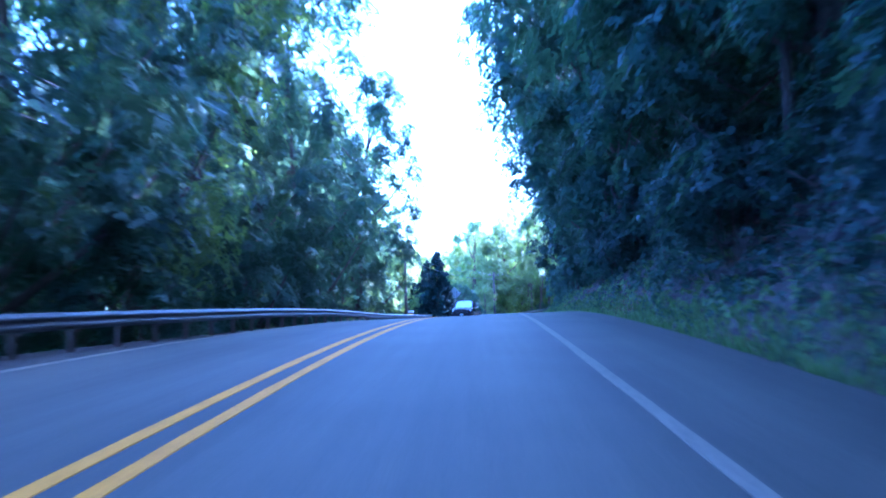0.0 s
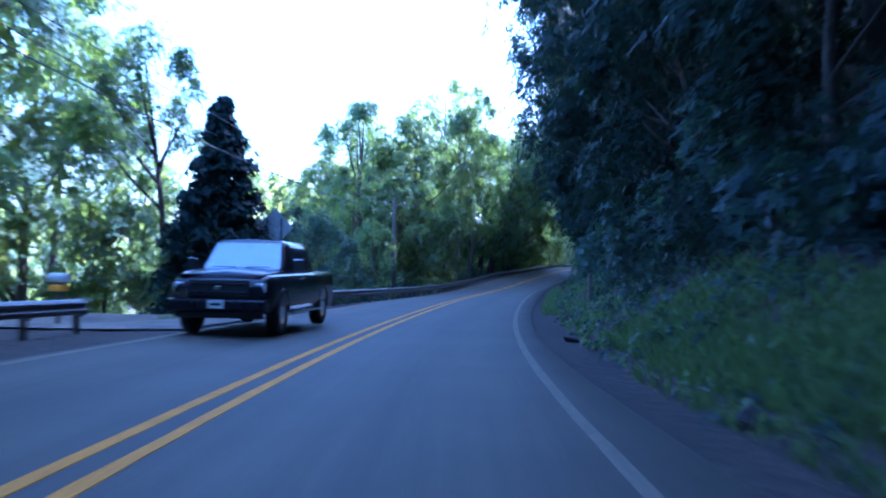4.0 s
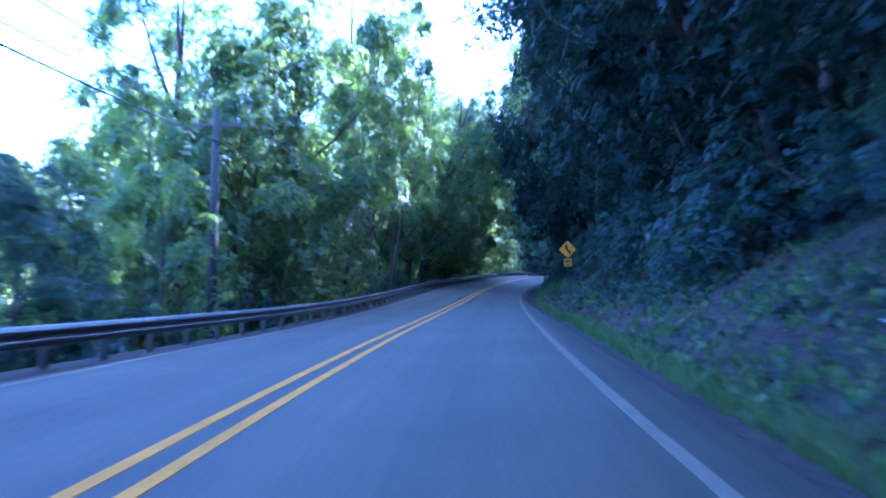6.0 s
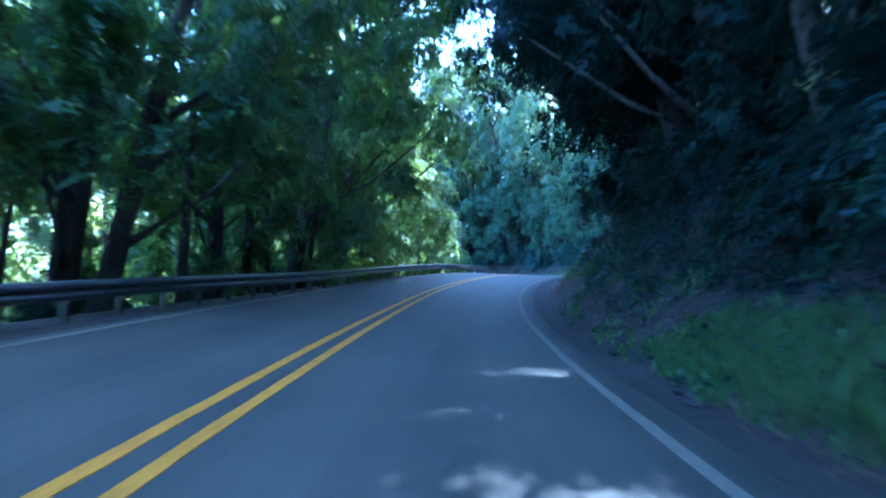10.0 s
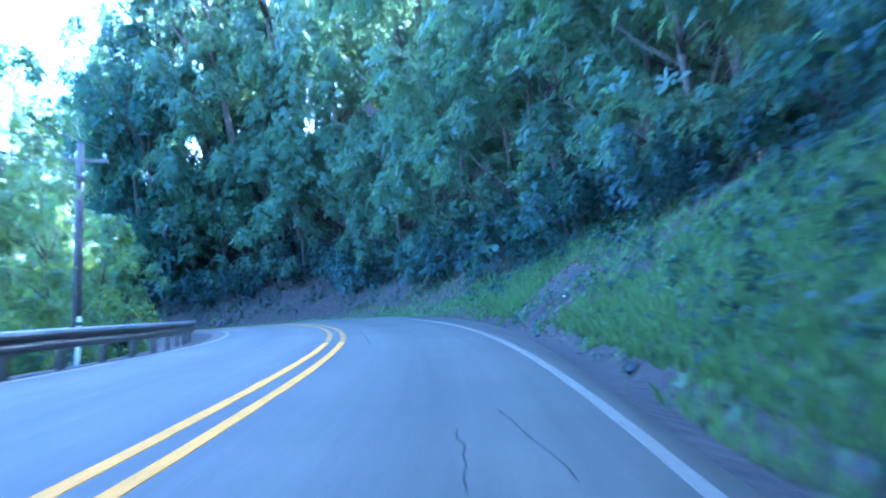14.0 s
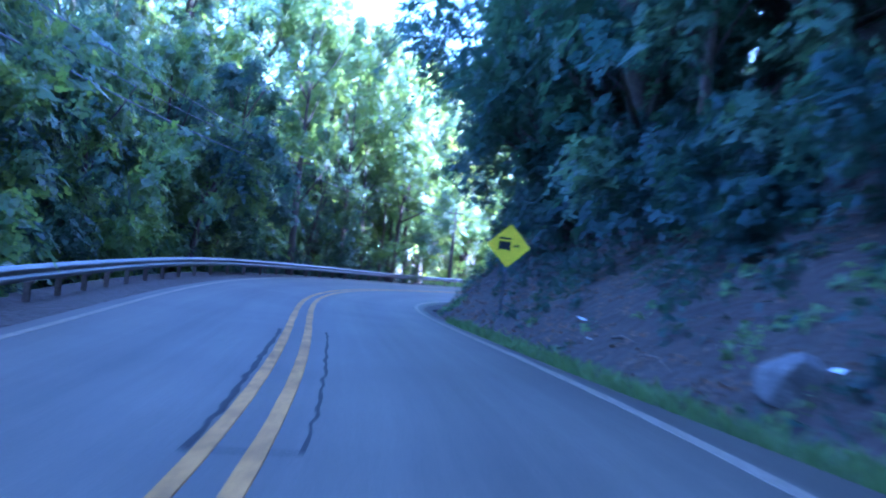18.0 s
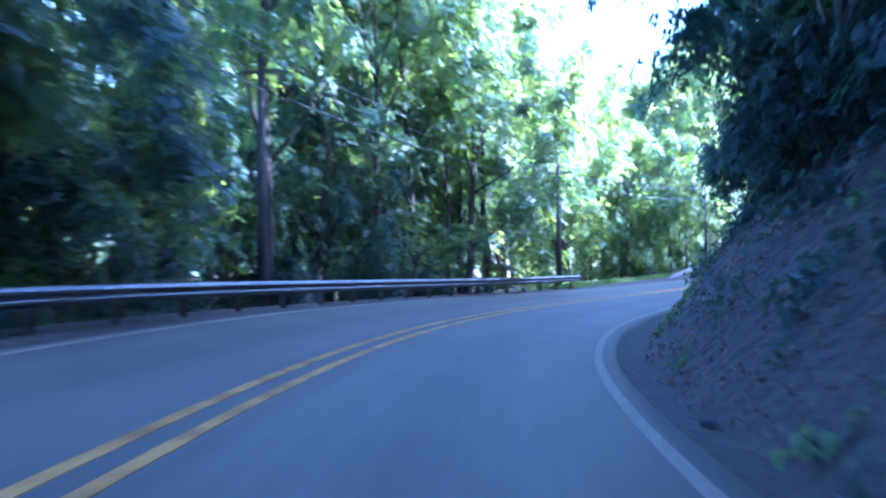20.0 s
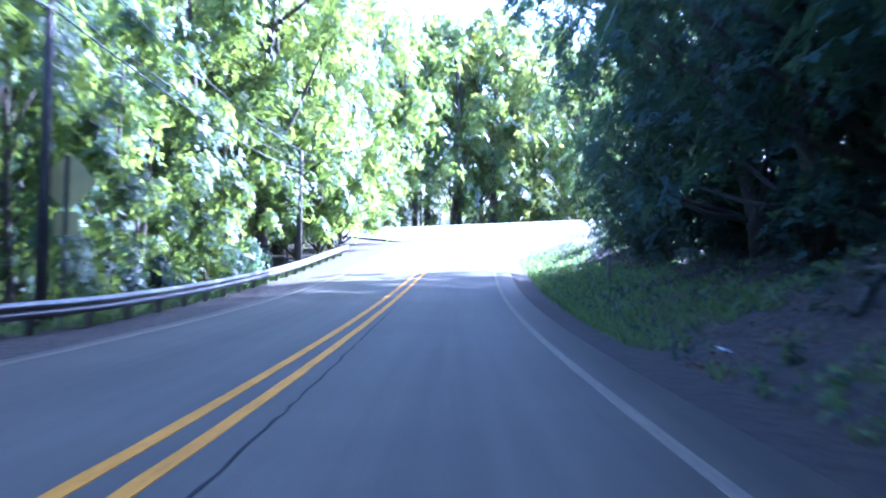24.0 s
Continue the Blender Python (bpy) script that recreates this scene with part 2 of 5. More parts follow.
BANK = [2.00, -1.04, -0.49, 1.21, -0.50, -2.72, -0.18, 3.04, 2.44, 1.13, -3.60, -3.75, 0.94, 4.07, 1.53, -0.26, -0.37, -0.12, -0.01, 0.02, 0.02]
STEP = 0.75


def glide(values, u):
    j = math.floor(u)
    w = u - j
    a, b, c, d = (values[min(max(k, 0), len(values) - 1)] for k in range(j - 1, j + 3))
    return b + 0.5 * w * (c - a + w * (2 * a - 5 * b + 4 * c - d + w * (3 * (b - c) + d - a)))


LINE = []


def lay_line():
    place, last = Vector((0, 0, 0)), None
    for i in range(int(500 / STEP) + 1):
        s = i * STEP
        h, g, k = (radians(glide(v, s / d)) for v, d in ((HEADING, 12), (GRADE, 24), (BANK, 24)))
        ahead = Vector((-math.sin(h) * math.cos(g), math.cos(h) * math.cos(g), math.sin(g)))
        side = Vector((math.cos(h) * math.cos(k), math.sin(h) * math.cos(k), -math.sin(k)))
        if last is not None:
            place = place + (last + ahead) * (STEP / 2)
        LINE.append((place.copy(), ahead, side, h))
        last = ahead


lay_line()


def on(s, u=0.0, up=0.0):
    """The place s metres along the road, u to the right of the lane's middle and up above the road's plane."""
    i = min(max(s / STEP, 0), len(LINE) - 2)
    j = int(i)
    w = i - j
    p = LINE[j][0].lerp(LINE[j + 1][0], w)
    a = LINE[j][1].lerp(LINE[j + 1][1], w)
    r = LINE[j][2].lerp(LINE[j + 1][2], w)
    p = p + a * (s - min(max(s, 0), (len(LINE) - 1) * STEP))
    near = min(1.0, 12.0 / max(abs(u), 0.01))
    flat = Vector((r.x, r.y, r.z * near))
    return p + flat * u + Vector((0, 0, up))


def heading(s):
    return math.degrees(LINE[min(max(int(s / STEP), 0), len(LINE) - 1)][3])


def steps(table, s):
    """A value from a short table of (s, value), gliding between the entries."""
    for (a, va), (b, vb) in zip(table, table[1:]):
        if s <= b:
            w = min(max((s - a) / (b - a), 0), 1)
            w = w * w * (3 - 2 * w)
            return va + (vb - va) * w
    return table[-1][1]


EDGE_RIGHT = [(-40, 3.8), (30, 3.75), (58, 2.5), (85, 2.2), (110, 2.35), (145, 2.1), (190, 2.2), (218, 2.0), (245, 2.8), (262, 2.95), (281, 2.0), (330, 2.0), (355, 2.4), (500, 2.6)]
RAIL_LINE = [(-40, -6.8), (15, -6.8), (40, -6.8), (80, -7.2), (91, -6.6), (107, -5.9), (135, -5.75), (160, -6.0), (186, -5.3), (205, -5.2), (228, -5.4), (250, -6.2), (300, -6.6), (316, -5.9), (340, -6.6), (352, -7.6), (360, -7.6), (367, -6.8), (394, -7.2), (500, -7.2)]
# how steeply the right bank climbs from its foot, and how far its foot lies from the asphalt
BANK_RISE = [(-40, 0.75), (50, 0.8), (85, 0.62), (120, 0.55), (165, 0.6), (176, 1.25), (192, 1.2), (204, 0.85), (222, 0.95), (240, 0.7), (262, 0.58), (290, 0.8), (312, 1.25), (324, 1.4), (337, 1.9), (346, 1.8), (354, 1.2), (361, 0.5), (368, 0.3), (392, 0.3), (402, 0.2), (500, 0.3)]
BANK_FOOT = [(-40, 0.5), (40, 0.6), (60, 0.9), (90, 0.9), (130, 0.8), (180, 0.7), (250, 0.7), (300, 0.6), (330, 0.6), (352, 0.9), (364, 1.2), (500, 1.5)]
# how fast the left side falls away behind the rail
FALL = [(-40, 0.5), (70, 0.45), (79, 0.05), (91, 0.05), (98, 0.35), (200, 0.5), (290, 0.55), (332, 0.4), (342, 0.08), (356, 0.1), (370, 0.3), (420, 0.3), (500, 0.2)]
HILL = [(-40, 0.95), (15, 1.0), (40, 1.4), (60, 1.4), (100, 1.3), (132, 1.1), (152, 0.8), (212, 0.9), (228, 0.5), (240, 0.6), (255, 0.85), (302, 0.9), (326, 0.8), (345, 0.5), (360, 0.65), (380, 0.5), (402, 0.12), (500, 0.12)]


def lumps(x, y, z=0.0):
    return noise.noise(Vector((x * 0.11, y * 0.11, z))) * 1.0 + noise.noise(Vector((x * 0.37, y * 0.37, z + 7))) * 0.45 + noise.noise(Vector((x * 1.1, y * 1.1, z + 3))) * 0.16


def rise(s, u):
    """Height of the ground over the road's plane."""
    e = steps(EDGE_RIGHT, s)
    if u > e - 0.3:
        f = e + steps(BANK_FOOT, s)
        if u < f:
            return -0.06 - 0.10 * min(max((u - e) / 0.5, 0), 1)
        d = u - f
        k, hk = steps(BANK_RISE, s), steps(HILL, s)
        first = min(d, 4.5)
        h = -0.16 + k * first + hk * max(min(d, 32) - 4.5, 0) * (0.75 if k < 0.5 else 1.0) + 0.25 * max(d - 32, 0)
        p = on(s, u)
        return h + lumps(p.x, p.y) * min(d / 3.0, 1.0) * 0.75 + 0.14 * noise.noise(Vector((p.x * 1.7, p.y * 1.7, 4.0))) * min(d / 1.0, 1.0)
    r = steps(RAIL_LINE, s)
    if 396 < s < 456:
        r = -17.0
    if u > r - 0.9:
        return -0.06 if u > -5.6 else -0.06 - 0.08 * min((-5.6 - u) / 1.0, 1.0)
    d = r - 0.9 - u
    k = steps(FALL, s)
    p = on(s, u)
    return -0.14 - k * min(d, 15) - 0.12 * max(min(d, 40) - 15, 0) * (k > 0.2) + lumps(p.x, p.y, 5) * min(d / 3.0, 1.0) * 0.6


def ground_at(s, u):
    return on(s, u, rise(s, u))


def mesh_object(name, verts, faces, material, parent=None, label="", smooth=False):
    me = bpy.data.meshes.new(name)
    me.from_pydata([tuple(v) for v in verts], [], faces)
    if smooth:
        me.polygons.foreach_set("use_smooth", [True] * len(me.polygons))
    me.materials.append(material)
    me.update()
    ob = new(name, me)
    if parent is not None:
        ob.parent = parent
    return tagged(ob, label)


def part(name, bm, material, parent, label="", smooth=False):
    me = bpy.data.meshes.new(name)
    if smooth:
        for f in bm.faces:
            f.smooth = True
    bm.to_mesh(me)
    bm.free()
    me.materials.append(material)
    ob = new(name, me)
    ob.parent = parent
    return tagged(ob, label)


def box(sx, sy, sz, at=(0, 0, 0), bevel=0.0, bm=None):
    bm = bm or bmesh.new()
    made = bmesh.ops.create_cube(bm, size=1, matrix=Matrix.Translation(at) @ Matrix.Diagonal((sx, sy, sz, 1)))
    if bevel:
        edges = list({e for v in made["verts"] for e in v.link_edges})
        bmesh.ops.bevel(bm, geom=edges, offset=bevel, segments=2, affect="EDGES", profile=0.5)
    return bm


def tube(points, radii, sides=8):
    """Vertices and faces of a closed tapered tube along points."""
    verts, faces = [], []
    n = len(points)
    for i, (p, r) in enumerate(zip(points, radii)):
        d = (points[min(i + 1, n - 1)] - points[max(i - 1, 0)]).normalized()
        a = d.orthogonal().normalized() if abs(d.z) < 0.9 else d.cross(Vector((0, 1, 0))).normalized()
        b = d.cross(a)
        for k in range(sides):
            w = 2 * math.pi * k / sides
            verts.append(p + (a * math.cos(w) + b * math.sin(w)) * r)
    for i in range(n - 1):
        for k in range(sides):
            q = (k + 1) % sides
            faces.append((i * sides + k, i * sides + q, (i + 1) * sides + q, (i + 1) * sides + k))
    faces.append(tuple(range(sides))[::-1])
    faces.append(tuple((n - 1) * sides + k for k in range(sides)))
    return verts, faces


# ---------------- ground, road and markings ----------------
def ribbon(name, s0, s1, step, us, height, material, label, kind="structure", category=""):
    verts, faces = [], []
    n = int(round((s1 - s0) / step))
    for i in range(n + 1):
        s = s0 + (s1 - s0) * i / n
        row = us(s)
        for u in row:
            verts.append(on(s, u, height(s, u)))
    m = len(row)
    for i in range(n):
        for j in range(m - 1):
            a = i * m + j
            faces.append((a, a + 1, a + m + 1, a + m))
    ob = mesh_object(name, verts, faces, material, None, label, True)
    return tagged(ob, category=category or name, kind=kind)


def ground_columns(s):
    e, r = steps(EDGE_RIGHT, s), steps(RAIL_LINE, s)
    f = e + steps(BANK_FOOT, s)
    left = [r - 0.9 - d for d in (44, 36, 29, 23, 18, 15, 12, 9.5, 7.5, 6, 4.7, 3.5, 2.5, 1.6, 0.8, 0.3)]
    right = [f + d for d in (0, 0.3, 0.7, 1.1, 1.5, 2, 2.5, 3, 3.5, 4, 4.5, 5.2, 6, 7, 8, 9.5, 11, 13, 15, 18, 21, 25, 30, 36, 41)]
    return left + [r - 0.9, r, -5.5, -4.0, 0.0, e - 0.35, e, e + 0.4] + right


def build_ground():
    verts, faces = [], []
    s0, s1, n = -60.0, 500.0, 560
    for i in range(n + 1):
        s = s0 + (s1 - s0) * i / n
        row = ground_columns(s)
        for u in row:
            verts.append(on(s, u, rise(s, u)))
    m = len(row)
    for i in range(n):
        for j in range(m - 1):
            a = i * m + j
            faces.append((a, a + 1, a + m + 1, a + m))
    # the land farther off, down to the horizon, tucked in below the strip along the road
    base = len(verts)
    anchor = [LINE[k][0] for k in range(0, len(LINE), 16)]
    sides = [LINE[k][2] for k in range(0, len(LINE), 16)]
    spread = [-2600, -1500, -900, -600, -420, -300, -220, -160, -120, -90, -70, -50, -30, -10, 10, 30, 50, 70, 90, 120, 160, 220, 300, 420, 600, 900, 1500, 2600]
    for gy in range(len(spread) + 12):
        for gx in spread:
            x = 60 + gx
            y = (spread[gy] - 20 if gy < 14 else (-10 + (gy - 13) * 30 if gy < 27 else 400 + spread[gy - 13]))
            k = min(range(len(anchor)), key=lambda q: (anchor[q].x - x) ** 2 + (anchor[q].y - y) ** 2)
            d = Vector((x, y, 0)) - anchor[k]
            u = d.x * sides[k].x + d.y * sides[k].y
            far = math.hypot(d.x, d.y)
            if u > 0:
                h = anchor[k].z + (min(26 + 0.45 * far, 90) if k < 33 else 2 + 0.03 * far) if far > 34 else anchor[k].z - 6
            else:
                h = anchor[k].z - 13 + max(0, min((far - 75) * 0.22, 40)) if far > 40 else anchor[k].z - 22
            verts.append(Vector((x, y, h - 3 + 6 * noise.noise(Vector((x * 0.01, y * 0.01, 0))))))
    w = len(spread)
    for gy in range(w + 11):
        for gx in range(w - 1):
            a = base + gy * w + gx
            faces.append((a, a + 1, a + w + 1, a + w))
    ob = mesh_object("ground", verts, faces, SOIL, None, "steep brown wooded hillside and valley slope beside the road", True)
    tagged(ob, category="ground", kind="structure")


build_ground()
road = ribbon("road", -60, 500, 1.5, lambda s: [-5.6, -4.9, -3.3, -1.67, 0, 1.67, steps(EDGE_RIGHT, s) - 0.06, steps(EDGE_RIGHT, s)],
       lambda s, u: -0.08 if u < -5.5 or u > steps(EDGE_RIGHT, s) - 0.02 else 0.0, ASPHALT, "worn grey asphalt of a two-lane mountain road")

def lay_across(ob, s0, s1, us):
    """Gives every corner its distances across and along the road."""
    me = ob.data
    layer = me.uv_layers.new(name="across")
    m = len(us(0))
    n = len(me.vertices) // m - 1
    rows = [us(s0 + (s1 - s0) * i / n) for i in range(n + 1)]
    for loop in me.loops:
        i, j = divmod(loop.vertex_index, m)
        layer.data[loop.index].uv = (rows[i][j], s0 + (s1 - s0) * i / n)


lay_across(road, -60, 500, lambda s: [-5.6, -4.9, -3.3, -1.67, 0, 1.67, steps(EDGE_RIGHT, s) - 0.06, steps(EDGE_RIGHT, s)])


def stripe(name, u0, u1, material, label, s0=-60, s1=500):
    verts, faces = [], []
    n = int((s1 - s0) / 0.75)
    for i in range(n + 1):
        s = s0 + (s1 - s0) * i / n
        w0, w1 = (0.012 * noise.noise(Vector((s * 1.3, u0, k))) for k in (0, 5))
        for u, z in ((u0 + w0 - 0.004, 0.0), (u0 + w0, 0.006), (u1 + w1, 0.006), (u1 + w1 + 0.004, 0.0)):
            verts.append(on(s, u, z))
    for i in range(n):
        for j in range(3):
            a = i * 4 + j
            faces.append((a, a + 1, a + 5, a + 4))
    tagged(mesh_object(name, verts, faces, material, None, label), category="road marking", kind="structure")


LANE = 1.673
for a, b in ((-LANE - 0.225, -LANE - 0.105), (-LANE + 0.105, -LANE + 0.225)):
    stripe("road_marking", a, b, YELLOW_PAINT, "yellow painted centre line on asphalt", -60, 231)
    stripe("road_marking", a, b, WORN_YELLOW, "worn pale yellow centre line through the bend", 231, 336)
    stripe("road_marking", a, b, YELLOW_PAINT, "yellow painted centre line on asphalt", 336, 500)
stripe("road_marking", LANE - 0.06, LANE + 0.06, WHITE_PAINT, "faded white painted edge line on asphalt")
stripe("road_marking", -LANE - 3.31, -LANE - 3.19, WHITE_PAINT, "faded white painted edge line on asphalt")

# ---------------- trees ----------------
def leaf_cloud(rng, centres, radii, flat, count, size, slim=0.3):
    """Pointed leaves of about the given size on drooping, tiered sprays gathered in clumps round the centres: vertices and faces."""
    k = len(centres)
    which = rng.integers(0, k, count)
    big = np.asarray(radii)[which]
    tier = rng.integers(0, 3, count)
    ang = rng.random(count) * 2 * math.pi
    fingers = rng.integers(2, 5, k)[which]
    lobe = 0.78 + 0.30 * np.sin(fingers * ang + (rng.random(k) * 6.3)[which] + tier * 1.7)
    r = rng.random(count) ** 0.6 * lobe * np.array([1.0, 0.9, 0.68])[tier]
    out = np.stack([np.cos(ang), np.sin(ang), np.zeros(count)], 1)
    lean = rng.normal(size=(k, 2))[which] * 0.22
    lift = (np.array([-0.62, 0.02, 0.62])[tier] + rng.normal(size=count) * 0.09) * flat - 0.5 * r * r + (lean * out[:, :2]).sum(1) * r
    at = np.asarray(centres)[which] + (out * r[:, None] + np.array([0, 0, 1.0]) * lift[:, None]) * big[:, None]
    n = out * (0.35 + 0.75 * r)[:, None] + rng.normal(size=(count, 3)) * 0.28 + np.array([0, 0, 0.62])
    n[:, :2] -= lean
    n /= np.linalg.norm(n, axis=1)[:, None]
    a = np.cross(n, np.cross(out + rng.normal(size=(count, 3)) * 0.55, n))
    a /= np.linalg.norm(a, axis=1)[:, None]
    b = np.cross(n, a)
    z = (size * (0.6 + 0.8 * rng.random(count)))[:, None]
    base = at - a * z * 0.42
    tip = at + a * z * 0.6 - np.array([0, 0, 1.0]) * z * 0.25
    verts = np.stack([base - b * z * slim, base + b * z * slim + n * z * 0.08, tip], 1).reshape(-1, 3)
    faces = np.arange(count * 3).reshape(-1, 3)
    return verts, faces


def mesh_arrays(name, verts, faces, material):
    me = bpy.data.meshes.new(name)
    n, f = len(verts), len(faces)
    me.vertices.add(n)
    me.vertices.foreach_set("co", np.asarray(verts, dtype=np.float32).ravel())
    me.loops.add(3 * f)
    me.loops.foreach_set("vertex_index", np.asarray(faces, dtype=np.int32).ravel())
    me.polygons.add(f)
    me.polygons.foreach_set("loop_start", np.arange(f, dtype=np.int32) * 3)
    me.update(calc_edges=True)
    me.validate()
    me.materials.append(material)
    return me


def tubes_mesh(name, tubes, material):
    verts, faces = [], []
    for pts, rad, sides in tubes:
        v, f = tube(pts, rad, sides)
        o = len(verts)
        verts += v
        faces += [tuple(i + o for i in q) for q in f]
    me = bpy.data.meshes.new(name)
    me.from_pydata([tuple(v) for v in verts], [], faces)
    me.polygons.foreach_set("use_smooth", [True] * len(me.polygons))
    me.materials.append(material)
    return me


def make_tree(name, seed, tall, wide, clear, clumps, leaves, size, material, label, category="tree", group="", lean=0.04, limbs=9, thick=0.016, flat=0.5, clump=0.19, bark=None):
    """One broadleaf tree: a tapered, slightly bent trunk, limbs, and a crown of leaf clumps at the limbs' ends."""
    rng = np.random.default_rng(seed)
    root = tagged(new(name), label, category, group)
    bend = Vector((rng.normal() * lean, rng.normal() * lean, 0))
    spine = [Vector((bend.x * z * z / tall + 0.05 * tall * 0.1 * math.sin(z * 0.9 + seed), bend.y * z * z / tall, z)) for z in np.linspace(-0.6, tall * 0.93, 9)]
    r0 = thick * tall
    tubes = [(spine, [r0 * (1.35 if i == 0 else 1) * (1 - 0.85 * i / 8) for i in range(9)], 8)]
    centres, radii = [], []
    for i in range(clumps):
        z = clear + (1 - clear) * rng.random() ** 0.85
        swell = math.sin(math.pi * min(max((z - clear) / (1 - clear) * 0.86 + 0.12, 0), 1)) ** 0.6
        ang = rng.random() * 2 * math.pi
        rr = wide * swell * (0.35 + 0.65 * math.sqrt(rng.random()))
        c = Vector((math.cos(ang) * rr, math.sin(ang) * rr, z * tall)) + spine[min(int(z * 8), 8)] * 1.0 - Vector((0, 0, spine[min(int(z * 8), 8)].z))
        centres.append(tuple(c))
        radii.append(clump * wide * (0.7 + 0.7 * rng.random()) * 1.5)
    order = rng.permutation(clumps)[:limbs]
    for j in order:
        c = Vector(centres[j])
        foot_z = max(c.z - 0.16 * tall - 0.3 * rng.random() * wide, clear * tall * 0.7)
        k = min(max(foot_z / (tall * 0.93 + 0.6) * 8, 0), 7.99)
        a = spine[int(k)].lerp(spine[int(k) + 1], k - int(k))
        mid = a.lerp(c, 0.5) + Vector((0, 0, -0.06 * (c - a).length))
        tubes.append(([a, mid, c], [r0 * 0.38, r0 * 0.22, r0 * 0.06], 5))
    tr = new("trunk", tubes_mesh("trunk", tubes, bark or BARK))
    tr.parent = root
    v, f = leaf_cloud(rng, centres, radii, flat, leaves, size)
    cr = new("crown", mesh_arrays("crown", v, f, material))
    cr.parent = root
    return root


def make_bush(name, seed, tall, wide, leaves, size, material, label, group=""):
    rng = np.random.default_rng(seed)
    root = tagged(new(name), label, "bush", group)
    centres, radii, tubes = [], [], []
    for i in range(13):
        ang, rr = rng.random() * 6.283, wide * math.sqrt(rng.random()) * 0.8
        c = (math.cos(ang) * rr, math.sin(ang) * rr, tall * (0.18 + 0.68 * rng.random() * (1 - 0.45 * rr / wide)))
        centres.append(c)
        radii.append(wide * (0.26 + 0.26 * rng.random()))
        if i % 2 == 0:
            e = Vector(c)
            tubes.append(([Vector((e.x * 0.1, e.y * 0.1, -0.3)), Vector((e.x * 0.45, e.y * 0.45, e.z * 0.6)), e], [0.045, 0.03, 0.012], 5))
    st = new("woody_base", tubes_mesh("woody_base", tubes, BARK))
    st.parent = root
    v, f = leaf_cloud(rng, centres, radii, 0.75, leaves, size)
    cr = new("foliage", mesh_arrays("foliage", v, f, material))
    cr.parent = root
    return root


def make_spruce(name, seed, tall, wide, label):
    rng = np.random.default_rng(seed)
    root = tagged(new(name), label, "tree")
    tubes = [([Vector((0, 0, -0.5)), Vector((0, 0, tall * 0.5)), Vector((0, 0, tall))], [0.17, 0.1, 0.015], 8)]
    centres, radii = [], []
    for i in range(190):
        z = 0.04 + 0.92 * rng.random()
        reach = wide * (1 - z) ** 0.8
        ang = rng.random() * 6.283
        d = reach * (0.4 + 0.6 * rng.random())
        centres.append((math.cos(ang) * d, math.sin(ang) * d, z * tall - d * 0.25))
        radii.append(0.28 + 0.75 * (1 - z))
        if i % 5 == 0:
            tubes.append(([Vector((0, 0, z * tall)), Vector((math.cos(ang) * reach, math.sin(ang) * reach, z * tall - reach * 0.3))], [0.03, 0.008], 4))
    tr = new("trunk", tubes_mesh("trunk", tubes, BARK))
    tr.parent = root
    v, f = leaf_cloud(rng, centres, radii, 0.4, 13000, 0.26)
    cr = new("crown", mesh_arrays("crown", v, f, NEEDLES))
    cr.parent = root
    return root


HIGH = [make_tree("tree", 10 + i, 19, 5.0, 0.15, 62, 5000, 0.55, LEAF_TALL, "tall broadleaf tree with a dense green crown", group="trees beside the road") for i in range(4)]
NEAR_HIGH = [make_tree("tree", 20 + i, 19, 5.0, 0.2, 62, 7400, 0.43, LEAF_TALL, "tall broadleaf tree leaning over the guardrail", group="trees beside the road") for i in range(3)]
def hillside_kinds(seed, material, label, low_label):
    tall = [make_tree("tree", seed + i, 19, 5.0, 0.12, 62, 5200, 0.48, material, label, group="trees on the hillside", clump=0.17, flat=0.45) for i in range(3)]
    low = [make_tree("tree", seed + 20 + i, 9.5, 3.3, 0.06, 42, 4200, 0.37, material, low_label, group="trees on the hillside", lean=0.1) for i in range(3)]
    return tall, low


# the same trees in shaded and lighter leaf colours
DARK_TALL, DARK_LOW = hillside_kinds(40, LEAF_DEEP_SHADE, "tall hillside tree with deep shade in its leaf colour", "low tree hanging over the bank, deep shade in its leaf colour")
HILLSIDE, SHRUB_TREE = hillside_kinds(140, LEAF_SHADED, "tall hillside tree with leaves coloured dark for shade", "low tree hanging over the bank, leaves coloured dark for shade")
LIT_TALL, LIT_LOW = hillside_kinds(240, LEAF_LIT, "tall hillside tree with hanging boughs coloured light for haze", "low tree hanging over the bank, leaves coloured light for haze")
SLIM = [make_tree("tree", 30 + i, 17, 3.8, 0.40, 40, 4200, 0.43, LEAF_TALL, "slim broadleaf tree with a long bare trunk", group="trees beside the road", limbs=9, thick=0.011, lean=0.05) for i in range(3)]
MIDDLE = [make_tree("tree", 50 + i, 9.5, 3.3, 0.10, 44, 4200, 0.39, LEAF_MID, "middle-sized leafy tree with low branches", group="trees beside the road", lean=0.1) for i in range(3)]
LOW = [make_bush("bush", 70 + i, 3.4, 2.1, 1900, 0.28, LEAF_BUSH, "dense green bush on the slope", "bushes beside the road") for i in range(4)]
used = set()


